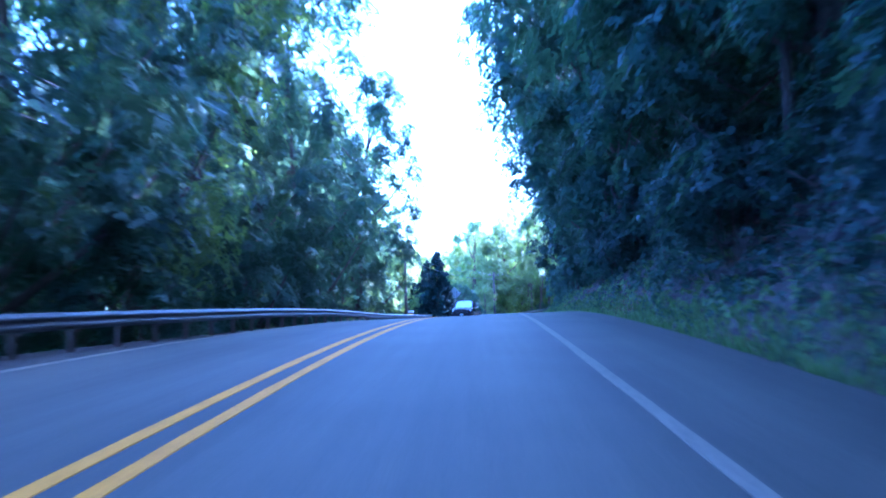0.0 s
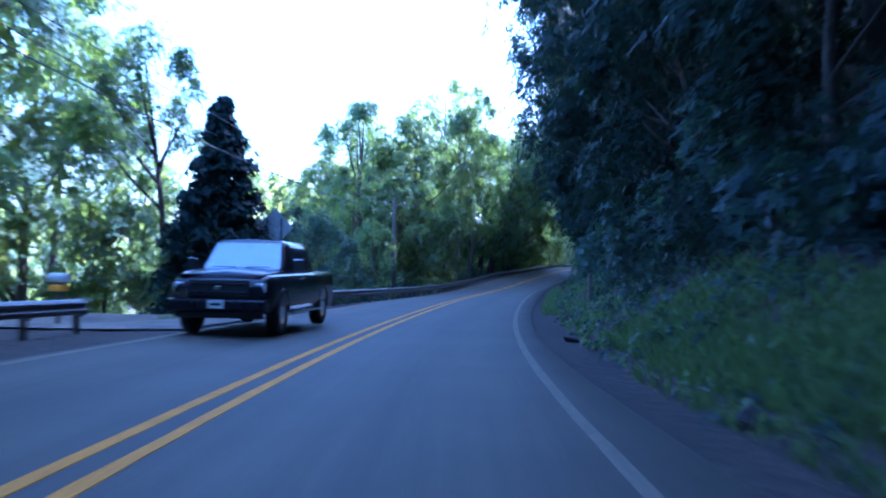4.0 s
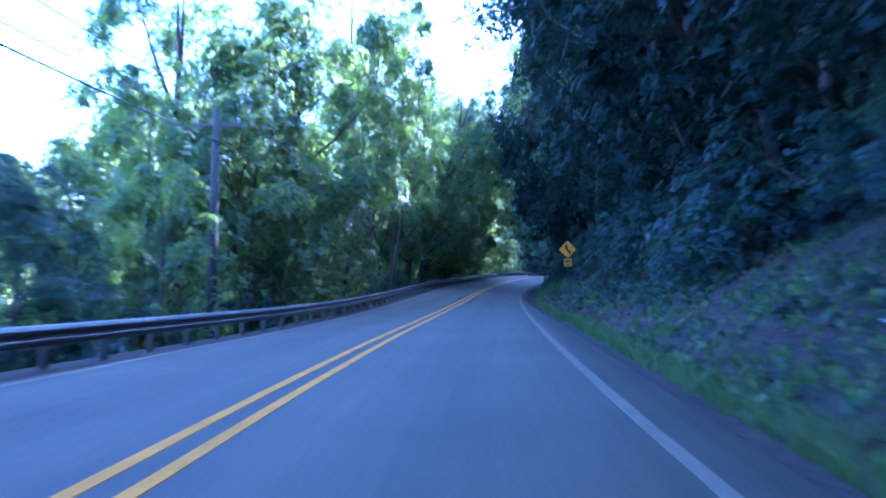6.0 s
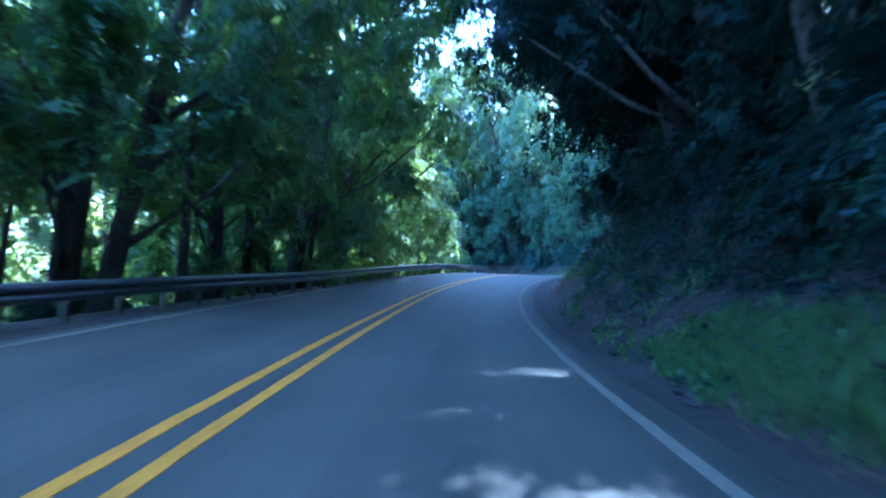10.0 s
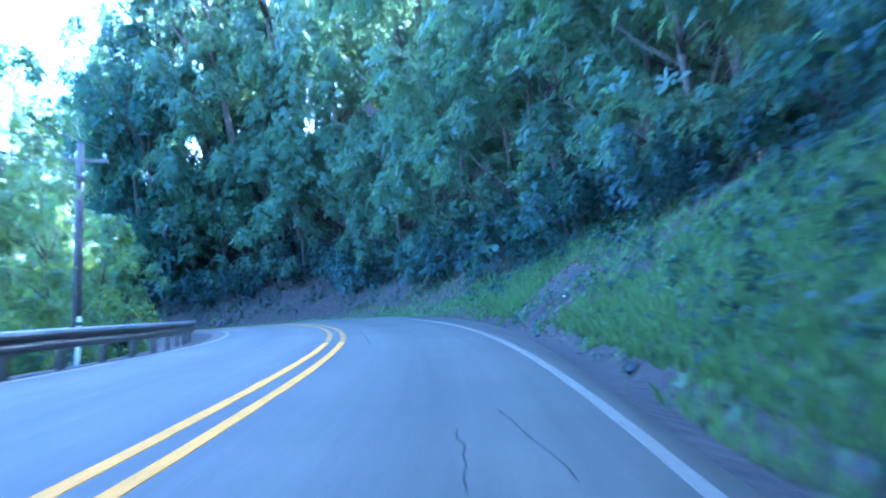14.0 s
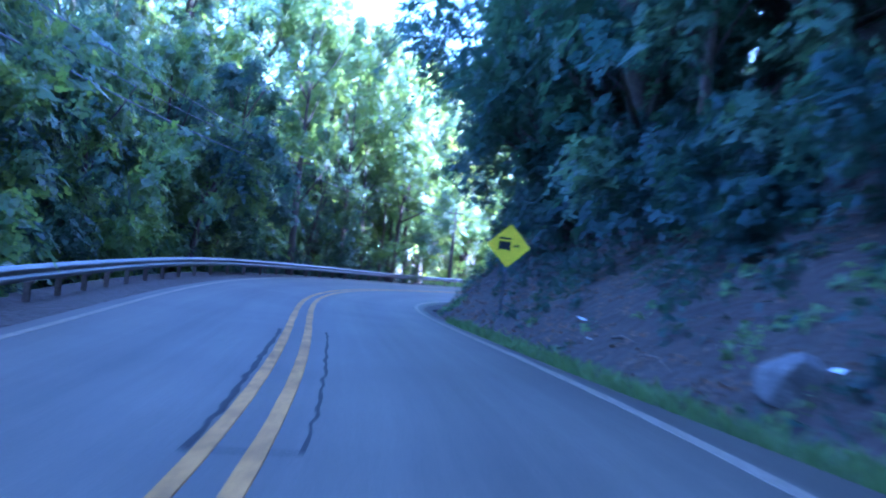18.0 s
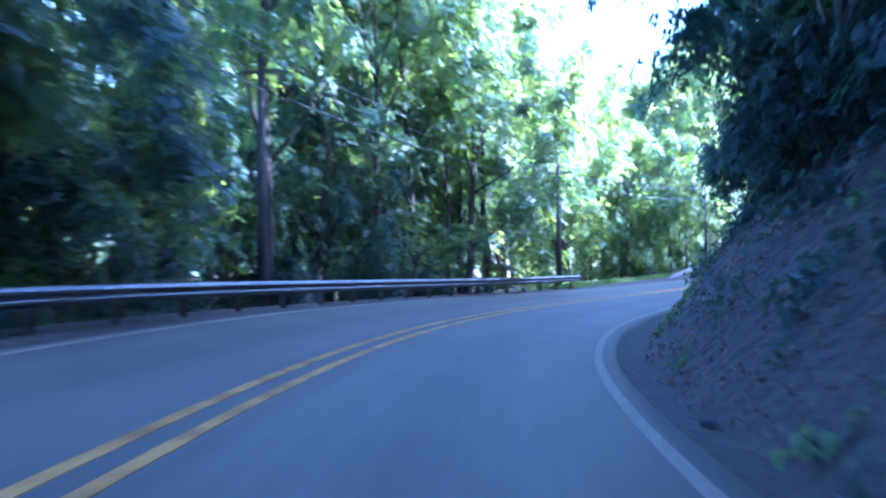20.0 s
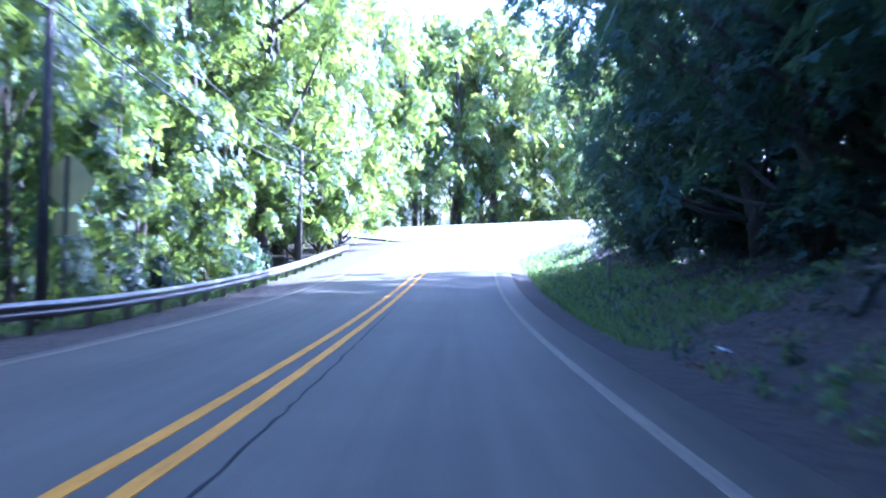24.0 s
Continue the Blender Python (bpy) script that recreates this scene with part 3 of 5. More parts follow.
def put(kind, s, u, size=1.0, squash=1.0, sink=0.15, turn=None, tip=0.0):
    """A plant of one of the kinds at a place beside the road; the first of each kind is moved, the others copied."""
    ob = kind[PICK.integers(0, len(kind))]
    p = ground_at(s, u)
    m = Matrix.Translation(p - Vector((0, 0, sink))) @ Matrix.Rotation(radians(tip), 4, Vector((-math.sin(radians(heading(s))), math.cos(radians(heading(s))), 0))) @ pose(0, 0, 0, PICK.normal() * 2, PICK.normal() * 2, PICK.random() * 360 if turn is None else turn)
    k = size * (0.86 + 0.28 * PICK.random())
    grow = Matrix.Diagonal((k * squash, k * squash, k, 1))
    if ob in used:
        made = copy_thing(ob, m)
    else:
        used.add(ob)
        made = ob
        ob.matrix_basis = m
    made.scale = (k * squash, k * squash, k)
    return made


def gather(store, kind, s, u, size=1.0, squash=1.0, tip=0.0):
    """The same kind of tree, added to a store of crowns and stems that is joined later."""
    ob = kind[PICK.integers(0, len(kind))]
    m = Matrix.Translation(ground_at(s, u) - Vector((0, 0, 0.15))) @ Matrix.Rotation(radians(tip), 4, Vector((-math.sin(radians(heading(s))), math.cos(radians(heading(s))), 0))) @ pose(0, 0, 0, 0, 0, PICK.random() * 360)
    k = size * (0.86 + 0.28 * PICK.random())
    m = np.array(m @ Matrix.Diagonal((k * squash, k * squash, k, 1)))
    for child in ob.children:
        me = child.data
        v = np.empty(3 * len(me.vertices), dtype=np.float32)
        me.vertices.foreach_get("co", v)
        me.calc_loop_triangles()
        f = np.empty(3 * len(me.loop_triangles), dtype=np.int32)
        me.loop_triangles.foreach_get("vertices", f)
        if child.name.startswith("crown"):
            v, f = v[:len(v) // 45 * 24], f[:len(f) // 45 * 24]
        store[child.name.split(".")[0]].append((v.reshape(-1, 3) @ m[:3, :3].T + m[:3, 3], f.reshape(-1, 3)))


def join(name, label, bits, materials):
    root = tagged(new(name), label, "woods", kind="stuff")
    for part_name, material in materials:
        lot = bits[part_name]
        offs = np.cumsum([0] + [len(v) for v, f in lot[:-1]])
        ob = new("foliage" if part_name == "crown" else "trunk_wood", mesh_arrays(part_name, np.concatenate([v for v, f in lot]), np.concatenate([f + o for (v, f), o in zip(lot, offs)]), material))
        ob.parent = root


DARK_RANK = {"crown": [], "trunk": []}
HILL_RANK = {"crown": [], "trunk": []}
LIT_RANK = {"crown": [], "trunk": []}
SECOND_RANK = {"crown": [], "trunk": []}
PICK = np.random.default_rng(5)
# how tall the trees stand on the left, and how far from the asphalt the thicket starts on the right
LEFT_TALL = [(-40, 1.25), (66, 1.25), (76, 1.0), (93, 0.95), (98, 0.75), (102, 0.42), (112, 0.4), (124, 0.48), (134, 0.75), (142, 1.1), (152, 1.2), (198, 1.2), (206, 1.0), (214, 0.75), (224, 0.55), (238, 0.42), (258, 0.42), (268, 0.65), (278, 1.1), (330, 1.25), (350, 1.15), (385, 1.2), (410, 1.6), (500, 1.6)]
THICKET = [(-40, 1.6), (45, 2.0), (70, 2.8), (100, 2.8), (128, 2.8), (140, 4.4), (152, 4.4), (160, 2.4), (178, 2.4), (205, 4.4), (228, 4.4), (238, 3.0), (256, 2.8), (266, 3.3), (278, 3.4), (288, 2.8), (298, 2.7), (320, 2.6), (338, 2.5), (346, 2.5), (352, 2.8), (362, 5.0), (500, 5.2)]


def thicket(s):
    return steps(EDGE_RIGHT, s) + steps(BANK_FOOT, s) + steps(THICKET, s)


# size of the tall trees on the right, up to each distance
SLOPE_SIZE = [(70, 1.5), (150, 1.45), (196, 1.15), (300, 1.5), (316, 1.15), (337, 1.35), (368, 0.72), (500, 1.2)]
# how green the bank is, up to each distance
LUSH = [(75, 0.35), (135, 0.22), (168, 0.08), (178, 0.2), (204, 0.4), (211, -0.3), (230, 0.45), (238, -0.1), (328, -0.2), (352, -0.15), (366, -0.2), (500, 0.4)]


def up_to(table, s):
    return next(value for end, value in table if s < end)


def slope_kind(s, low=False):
    """Which trees stand on the right slope there; their leaf colour carries its shade."""
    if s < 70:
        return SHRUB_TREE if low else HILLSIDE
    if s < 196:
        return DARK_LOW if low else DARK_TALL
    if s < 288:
        return LIT_LOW if low else LIT_TALL
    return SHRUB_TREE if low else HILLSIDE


def plant_rows():
    # right bank: bushes, then middle-sized trees, then tall ones up the hill
    s = -25.0
    while s < 399:
        put(LOW, s, thicket(s) + PICK.random() * 2.2 - 0.2, 0.95)
        s += 2.3 + PICK.random() * 1.1
    s = -22.0
    while s < 392:
        put(slope_kind(s, True), s, thicket(s) + 1.0 + PICK.random() * 2.4, 1.1, 1.1, tip=-5)
        s += 3.0 + PICK.random() * 1.4
    s = -24.0
    while s < 389:
        put(slope_kind(s) if PICK.random() < 0.93 else SLIM, s, thicket(s) + 3.0 + PICK.random() * 3.4, up_to(SLOPE_SIZE, s), 1.05, tip=-16 if 158 < s < 194 else -14 if 130 < s < 200 else -10)
        s += 5.4 + PICK.random() * 2.0
    # left side, behind the rail
    s = -22.0
    while s < 450:
        r = steps(RAIL_LINE, s)
        tall = steps(LEFT_TALL, s)
        if not (73 < s < 97 or 193 < s < 207 or 340 < s < 379 or s > 398):
            arch = 148 < s < 210
            back = 5.0 if 137 < s < 166 else (3.2 if 100 < s < 119 else 0.0)
            # most trees before 70 m take the leaves coloured for shade
            put(HILLSIDE if s < 70 and PICK.random() < 0.75 else NEAR_HIGH if PICK.random() < (0.5 if arch or 314 < s < 342 else 0.7) else SLIM, s, r - (2.4 if arch else (6.0 if 292 < s < 345 else 3.4)) - back - PICK.random() * (3 if arch else 4), tall, 0.95, tip=4 if arch else 0)
        s += 5.0 + (1.8 if s < 70 else 3.2 if 138 < s < 196 else 0.0) + PICK.random() * 2.2
    s = -20.0
    while s < 450:
        r = steps(RAIL_LINE, s)
        tall = steps(LEFT_TALL, s)
        if not (76 < s < 97 or 340 < s < 357 or s > 398 or (138 < s < 165 or 318 < s < 340) and PICK.random() < 0.6):
            put(SHRUB_TREE if s < 72 else MIDDLE, s, r - (5.6 if 100 < s < 120 else 3.0) - PICK.random() * 5, (0.35 if 98 < s < 126 else 0.6) + 0.4 * tall)
        s += 5.6 + PICK.random() * 2.6
    s = -20.0
    while s < 450:
        r = steps(RAIL_LINE, s)
        if not (77 < s < 97 or 338 < s < 358 or s > 398):
            put(LOW, s, r - 2.2 - PICK.random() * 3, 0.75)
        s += 4.5 + PICK.random() * 3


def left_thicket():
    """Leafy trees crowding the rail before the bend."""
    for i in range(11):
        s = 281 + i * 2.9
        put(SHRUB_TREE if i % 2 else MIDDLE, s, steps(RAIL_LINE, s) - 3.0 - PICK.random() * 3.5, 1.15, 1.1)


left_thicket()


def beyond_driveway():
    """Sunlit trees behind the driveway's mouth."""
    for s, u, k in ((76, -17, 1.0), (81, -25, 1.05), (86, -21, 1.1), (91, -18, 1.0), (97, -20, 1.05), (101, -15, 0.85), (105, -24, 0.95)):
        put(HIGH if k > 0.98 else NEAR_HIGH, s, u, k)


beyond_driveway()


def hill_trees():
    """A second rank of tall trees up the slope on the right."""
    # rows 197-215 and 200-226 are added to keep sun off road and left trees
    for s0, s1, gap, near, k in ((140, 226, 4.6, 6.5, 0.8), (148, 178, 4.5, 1.5, 1.0), (118, 148, 4.5, 1.2, 0.95), (172, 197, 3.4, 0.8, 1.1), (197, 215, 3.0, 3.0, 1.15), (200, 226, 3.6, 9.5, 1.65), (262, 312, 4.2, 6.5, 1.5), (356, 386, 3.6, 5.0, 0.85), (291, 310, 3.0, 1.5, 1.15), (345, 360, 3.2, 0.6, 0.8), (363, 392, 3.6, 0.6, 1.0)):
        s = s0
        while s < s1:
            gather(HILL_RANK if s < 70 else DARK_RANK if s < 196 else (LIT_RANK if s < 288 else HILL_RANK), slope_kind(s), s, thicket(s) + near + PICK.random() * (3.5 if near > 2 else 1.2), k, 1.1, tip=0 if near > 2 else -12)
            s += gap + PICK.random()


hill_trees()


def edge_of_pull_off():
    """Tall trees round the open ground at the end."""
    for i in range(16):
        s = 399 + i * 3.6
        gather(SECOND_RANK, HIGH, s, -20.0 - PICK.random() * 4, 1.35)
        gather(SECOND_RANK, MIDDLE, s + 1.5, -18.5 - PICK.random() * 2, 1.0)


edge_of_pull_off()


def left_depth():
    """More trees down the slope behind the first rail."""
    s = -18.0
    while s < 70:
        gather(HILL_RANK, HILLSIDE, s, -12.5 - PICK.random() * 3, 1.2)
        s += 4.6 + PICK.random() * 1.5


left_depth()


def left_fill():
    """Low leafy trees between the tall ones behind the rails."""
    for s0, s1, near, gap in ((292, 338, 5.0, 2.7), (355, 396, 7.0, 7.0), (97, 118, 5.6, 2.9), (118, 138, 2.8, 2.7), (139, 176, 6.5, 4.2), (190, 222, 3.6, 3.0)):
        s = s0
        while s < s1:
            # leaves coloured for shade between 290 and 340 m
            gather(HILL_RANK if 290 < s < 340 else SECOND_RANK, SHRUB_TREE if 290 < s < 340 else MIDDLE, s, steps(RAIL_LINE, s) - near - PICK.random() * 4, 0.62 if 96 < s < 124 else 1.0, 1.1)
            s += gap + PICK.random()


left_fill()


def left_tall():
    """A rank of tall trees behind the rail before the last bend."""
    s = 296.0
    while s < 346:
        gather(HILL_RANK, HILLSIDE, s, steps(RAIL_LINE, s) - 7.5 - PICK.random() * 4, 1.15)
        s += 3.8 + PICK.random()


left_tall()
join("hillside_trees", "dense trees farther up the slope, deep shade in their colour", DARK_RANK, (("crown", LEAF_DEEP_SHADE), ("trunk", BARK)))
join("hillside_trees", "trees standing farther up the slope, leaves coloured light for haze", LIT_RANK, (("crown", LEAF_LIT), ("trunk", BARK)))
join("hillside_trees", "dense trees standing farther back, leaves coloured dark for shade", HILL_RANK, (("crown", LEAF_SHADED), ("trunk", BARK)))
join("second_rank_of_trees", "dense green trees standing behind the first row", SECOND_RANK, (("crown", LEAF_TALL), ("trunk", BARK)))


def wood_behind():
    """The trees farther in, past counting: the same kind of tree over and over, joined into one."""
    kinds = []
    for i in range(3):
        rng = np.random.default_rng(90 + i)
        centres, radii, tubes = [], [], []
        for c in range(34):
            z = 0.14 + 0.86 * rng.random() ** 0.85
            a, r = rng.random() * 6.283, 5.0 * math.sin(math.pi * min(z * 0.9 + 0.05, 1)) ** 0.6 * (0.3 + 0.7 * math.sqrt(rng.random()))
            centres.append((math.cos(a) * r, math.sin(a) * r, z * 17))
            radii.append(1.1 + rng.random() * 1.0)
        v, f = leaf_cloud(rng, centres, radii, 0.6, 1300, 1.05)
        tv, tf = tube([Vector((0, 0, -1)), Vector((0.2, 0, 8)), Vector((0, 0.1, 15.5))], [0.3, 0.2, 0.04], 6)
        quads = [q for q in tf if len(q) == 4]
        tf = [(q[0], q[1], q[2]) for q in quads] + [(q[0], q[2], q[3]) for q in quads]
        kinds.append((v, f, np.array([tuple(p) for p in tv]), np.array(tf)))
    leaves, stems = [], []
    for u0, gap, side in ((14, 5, 2), (20, 5, 2), (27, 5, 2), (34, 4, 4), (42, 4, 4), (-29, 4.5, -4), (19, 7, 1), (29, 8.5, 1), (-17, 7.5, -1), (-25, 9, -1), (-35, 9, -1)):
        s = -30.0 if abs(side) < 2 else (357.0 if side > 0 else 392.0)
        last = 470 if side < 0 else (430 if side == 4 else 384 if side > 1 else (345 if u0 < 20 else 318))
        while s < last:
            u = u0 + (1 if side > 0 else -1) * PICK.random() * 6
            k = (steps(LEFT_TALL, s) if side < 0 else (0.75 if 105 < s < 228 or 337 < s < 370 else 1.0)) * (0.8 + 0.4 * PICK.random())
            p = ground_at(s, u)
            a = PICK.random() * 6.283
            turn = np.array([[math.cos(a), -math.sin(a), 0], [math.sin(a), math.cos(a), 0], [0, 0, 1]]) * k
            v, f, tv, tf = kinds[PICK.integers(0, 3)]
            if not (side < 0 and (78 < s < 90 and u > -20 or s > 412 and u > -22)):
                leaves.append((v @ turn.T + np.array(p), f))
                stems.append((tv @ turn.T + np.array(p), tf))
            s += gap + PICK.random() * 3.5
    root = tagged(new("wood_behind"), "deep mixed green woods behind the roadside trees", "woods", kind="stuff")
    for name, bits, material in (("foliage", leaves, LEAF_FAR), ("trunk_wood", stems, BARK)):
        offs = np.cumsum([0] + [len(v) for v, f in bits[:-1]])
        ob = new(name, mesh_arrays(name, np.concatenate([v for v, f in bits]), np.concatenate([f + o for (v, f), o in zip(bits, offs)]), material))
        ob.parent = root


wood_behind()


def hill_shrubs():
    """Shrubs and saplings on the hillside under the trees, too tangled to count."""
    rng = np.random.default_rng(61)
    centres, radii = [], []
    for i in range(2600):
        s = -25 + 422 * rng.random()
        p = ground_at(s, thicket(s) + 0.6 + rng.random() ** 1.3 * 16)
        centres.append((p.x, p.y, p.z + 0.3 + rng.random() * 1.3))
        radii.append(0.6 + 0.7 * rng.random())
    v, f = leaf_cloud(rng, centres, radii, 0.7, 64000, 0.32)
    tagged(new("hill_shrubs", mesh_arrays("hill_shrubs", v, f, LEAF_BUSH)), "tangled green shrubs under the trees on the hillside", "undergrowth", kind="stuff")


hill_shrubs()
plant_rows()


def standing_trunks():
    """Single trees right behind the rail whose trunks stand out."""
    for s, u, size, squash, tip in ((140.7, -8.6, 0.95, 0.7, 9), (146.6, -8.5, 1.1, 0.8, -2), (152.4, -8.6, 1.0, 0.8, 0), (157.2, -8.3, 1.05, 0.9, 10), (163.5, -9.0, 1.0, 0.8, 4), (170.0, -8.8, 1.05, 0.9, 2),
                                    (177.0, -8.6, 1.1, 0.9, 3), (184.5, -8.4, 1.0, 0.8, 0), (191.0, -8.9, 1.1, 0.7, 2), (198.2, -9.4, 1.05, 0.6, 0), (203.3, -9.0, 0.95, 0.55, -3),
                                    (318.0, -9.2, 1.1, 0.9, 0), (325.5, -9.6, 1.15, 1.0, 0), (328.6, -9.6, 1.1, 0.9, -6), (331.0, -9.5, 1.0, 0.8, 0), (332.5, -9.8, 1.0, 0.75, 2), (334.6, -9.4, 0.78, 1.3, 0)):
        put(SLIM, s, u, size, squash, tip=tip)
    put(HIGH, 133.4, -9.5, 0.95, 1.15)
    put(HIGH, 128.5, -13.0, 0.85, 1.1)
    for s, u, size in ((181.0, 8.4, 1.1), (191.5, 7.8, 1.15)):
        put(DARK_TALL, s, u, size, 1.1, tip=-26)
    # crowns closing over the road, and the tall wood round the outside of the two bends
    for s, u, size, tip in ((172.0, -9.6, 1.0, 4), (181.0, -9.2, 1.05, 6), (189.0, -9.0, 1.15, 8), (196.0, -9.6, 1.15, 4), (201.0, -11.5, 1.15, 0), (206.5, -10.5, 1.0, 0), (212.0, -12.0, 0.9, 0), (218.0, -13.0, 0.72, 0)):
        put(NEAR_HIGH, s, u, size, 1.05, tip=tip)
    for s, u, size in ((337.0, -14.5, 1.1), (342.0, -18.5, 1.2), (347.0, -15.5, 1.15), (352.0, -20.0, 1.2), (358.0, -16.5, 1.1), (345.0, -25.0, 1.25), (355.0, -26.5, 1.25)):
        put(HIGH, s, u, size, 1.05)
    for s, u, size in ((99.5, -9.6, 0.5), (102.5, -9.0, 0.55), (106.0, -10.5, 0.6), (109.5, -10.0, 0.62), (113.5, -11.0, 0.6)):
        put(SHRUB_TREE, s, u, size, 1.15)
    put(HIGH, 331.5, -8.9, 0.62, 1.5, tip=8)
    # the sunlit corner where the open ground begins
    for s, u, size in ((399.5, -11.2, 1.0), (404.0, -12.5, 1.05), (408.5, -12.0, 0.95)):
        put(NEAR_HIGH, s, u, size)
    for s, u in ((362.0, -13.0), (397.5, -9.6), (400.5, -9.0), (404.0, -9.3), (407.5, -9.8), (367.5, -11.0), (373.0, -12.5), (378.0, -11.5)):
        put(MIDDLE, s, u, 1.25)
    pale = make_tree("tree", 35, 21, 4.4, 0.45, 44, 4200, 0.43, LEAF_TALL, "tall tree with a thick pale grey trunk", limbs=8, thick=0.0165, lean=0.02, bark=PALE_BARK)
    pale.matrix_basis = Matrix.Translation(ground_at(144.5, -8.6))


standing_trunks()
# kinds that found no place
for ob in HIGH + NEAR_HIGH + HILLSIDE + SHRUB_TREE + DARK_TALL + DARK_LOW + LIT_TALL + LIT_LOW + SLIM + MIDDLE + LOW:
    if ob not in used:
        for child in list(ob.children):
            bpy.data.objects.remove(child)
        bpy.data.objects.remove(ob)
spruce = make_spruce("spruce", 7, 8.6, 2.7, "dark green spruce beside the driveway")
spruce.matrix_basis = Matrix.Translation(ground_at(93.0, -9.4))
for s, u, k in ((98.6, -12.2, 1.12), (102.5, -14.6, 0.95), (104.0, -11.0, 0.66)):
    copy_thing(spruce, Matrix.Translation(ground_at(s, u)) @ pose(0, 0, 0, 0, 1.5, 47 * s)).scale = (0.9 * k, 0.9 * k, k)


def far_woods():
    """Crowns on the far slopes, too many and too distant to tell apart."""
    rng = np.random.default_rng(77)
    centres, radii = [], []
    anchor = [LINE[k] for k in range(0, len(LINE), 16)]
    while len(centres) < 4500:
        p, a, r, h = anchor[rng.integers(0, len(anchor))]
        u = -(62 + rng.random() ** 1.5 * 190) if rng.random() < 0.7 else 52 + rng.random() * 80
        q = p + Vector((r.x, r.y, 0)) * u + Vector((a.x, a.y, 0)) * (rng.random() - 0.5) * 40
        near = min((q.x - w[0].x) ** 2 + (q.y - w[0].y) ** 2 for w in anchor) ** 0.5
        if near < 48:
            continue
        z = p.z + (-13 + max(0, min((near - 75) * 0.22, 40)) if u < 0 else min(26 + 0.45 * near, 90))
        for j in range(3):
            centres.append((q.x + rng.normal() * 2.5, q.y + rng.normal() * 2.5, z + 3 + 4.5 * j + rng.normal()))
            radii.append(4.2 - 0.8 * j)
    v, f = leaf_cloud(rng, centres, radii, 0.7, 40000, 3.0)
    ob = new("far_woods", mesh_arrays("far_woods", v, f, LEAF_FAR))
    tagged(ob, "sunlit green woods covering the far slopes", "woods", kind="stuff")


far_woods()

# ---------------- guardrails ----------------
W_BEAM = [(0.0, 0.0), (0.05, 0.02), (0.085, 0.065), (0.085, 0.10), (0.03, 0.145), (0.03, 0.165), (0.085, 0.21), (0.085, 0.245), (0.05, 0.29), (0.0, 0.31)]


def beam_panel(parent, s0, s1, top):
    verts, faces = [], []
    n = max(2, int((s1 - s0) / 1.25))
    for i in range(n + 1):
        s = s0 + (s1 - s0) * i / n
        u = steps(RAIL_LINE, s)
        for x, z in W_BEAM + [(x - 0.006, z) for x, z in W_BEAM[::-1]]:
            verts.append(on(s, u + x, top(s) - 0.31 + z))
    m = 2 * len(W_BEAM)
    for i in range(n):
        for j in range(m):
            a, b = i * m + j, i * m + (j + 1) % m
            faces.append((a, b, b + m, a + m))
    faces += [tuple(range(m)), tuple(n * m + k for k in range(m))[::-1]]
    return mesh_object("beam", verts, faces, STEEL, parent)


def post_mesh():
    """A steel I-section post with its spacer block towards the beam."""
    bm = box(0.10, 0.012, 1.3, (-0.14, 0.05, -0.02))
    box(0.10, 0.012, 1.3, (-0.14, -0.05, -0.02), bm=bm)
    box(0.012, 0.10, 1.3, (-0.14, 0, -0.02), bm=bm)
    box(0.09, 0.13, 0.30, (-0.048, 0, 0.49), 0.01, bm=bm)
    me = bpy.data.meshes.new("post")
    bm.to_mesh(me)
    bm.free()
    me.materials.append(WOOD)
    return me


POST = post_mesh()


def guardrail(s0, s1, label, drop=False, height=0.58):
    root = tagged(new("guardrail"), label, "guardrail", "guardrails along the road")
    top = lambda s: height - (0.62 * max(0.0, 1 - (s - s0) / 7.0) ** 1.5 if drop else 0)
    s = s0
    while s < s1 - 0.5:
        e = min(s + 7.62, s1)
        beam_panel(root, s, e + (0.15 if e < s1 else 0), top)
        s = e
    s = s0 + 0.6
    while s < s1:
        u = steps(RAIL_LINE, s)
        ob = new("post", POST)
        ob.parent = root
        ob.matrix_basis = Matrix.Translation(on(s, u, top(s) - 0.70)) @ pose(0, 0, 0, 0, 0, heading(s))
        s += 1.905
    # rounded end shoe
    for se in ((s0, s1) if not drop else (s1,)):
        u = steps(RAIL_LINE, se)
        bm = bmesh.new()
        bmesh.ops.create_cone(bm, cap_ends=True, segments=12, radius1=0.13, radius2=0.13, depth=0.33, matrix=Matrix.Translation(on(se, u - 0.06, top(se) - 0.155)))
        part("end_shoe", bm, STEEL, root)
    return root


guardrail(-24, 79.5, "galvanised steel guardrail on the drop side of the road")
guardrail(92.2, 339.5, "long galvanised steel guardrail with weathered posts")
guardrail(356.5, 400.0, "galvanised steel guardrail with a buried sloping end", drop=True, height=0.47)


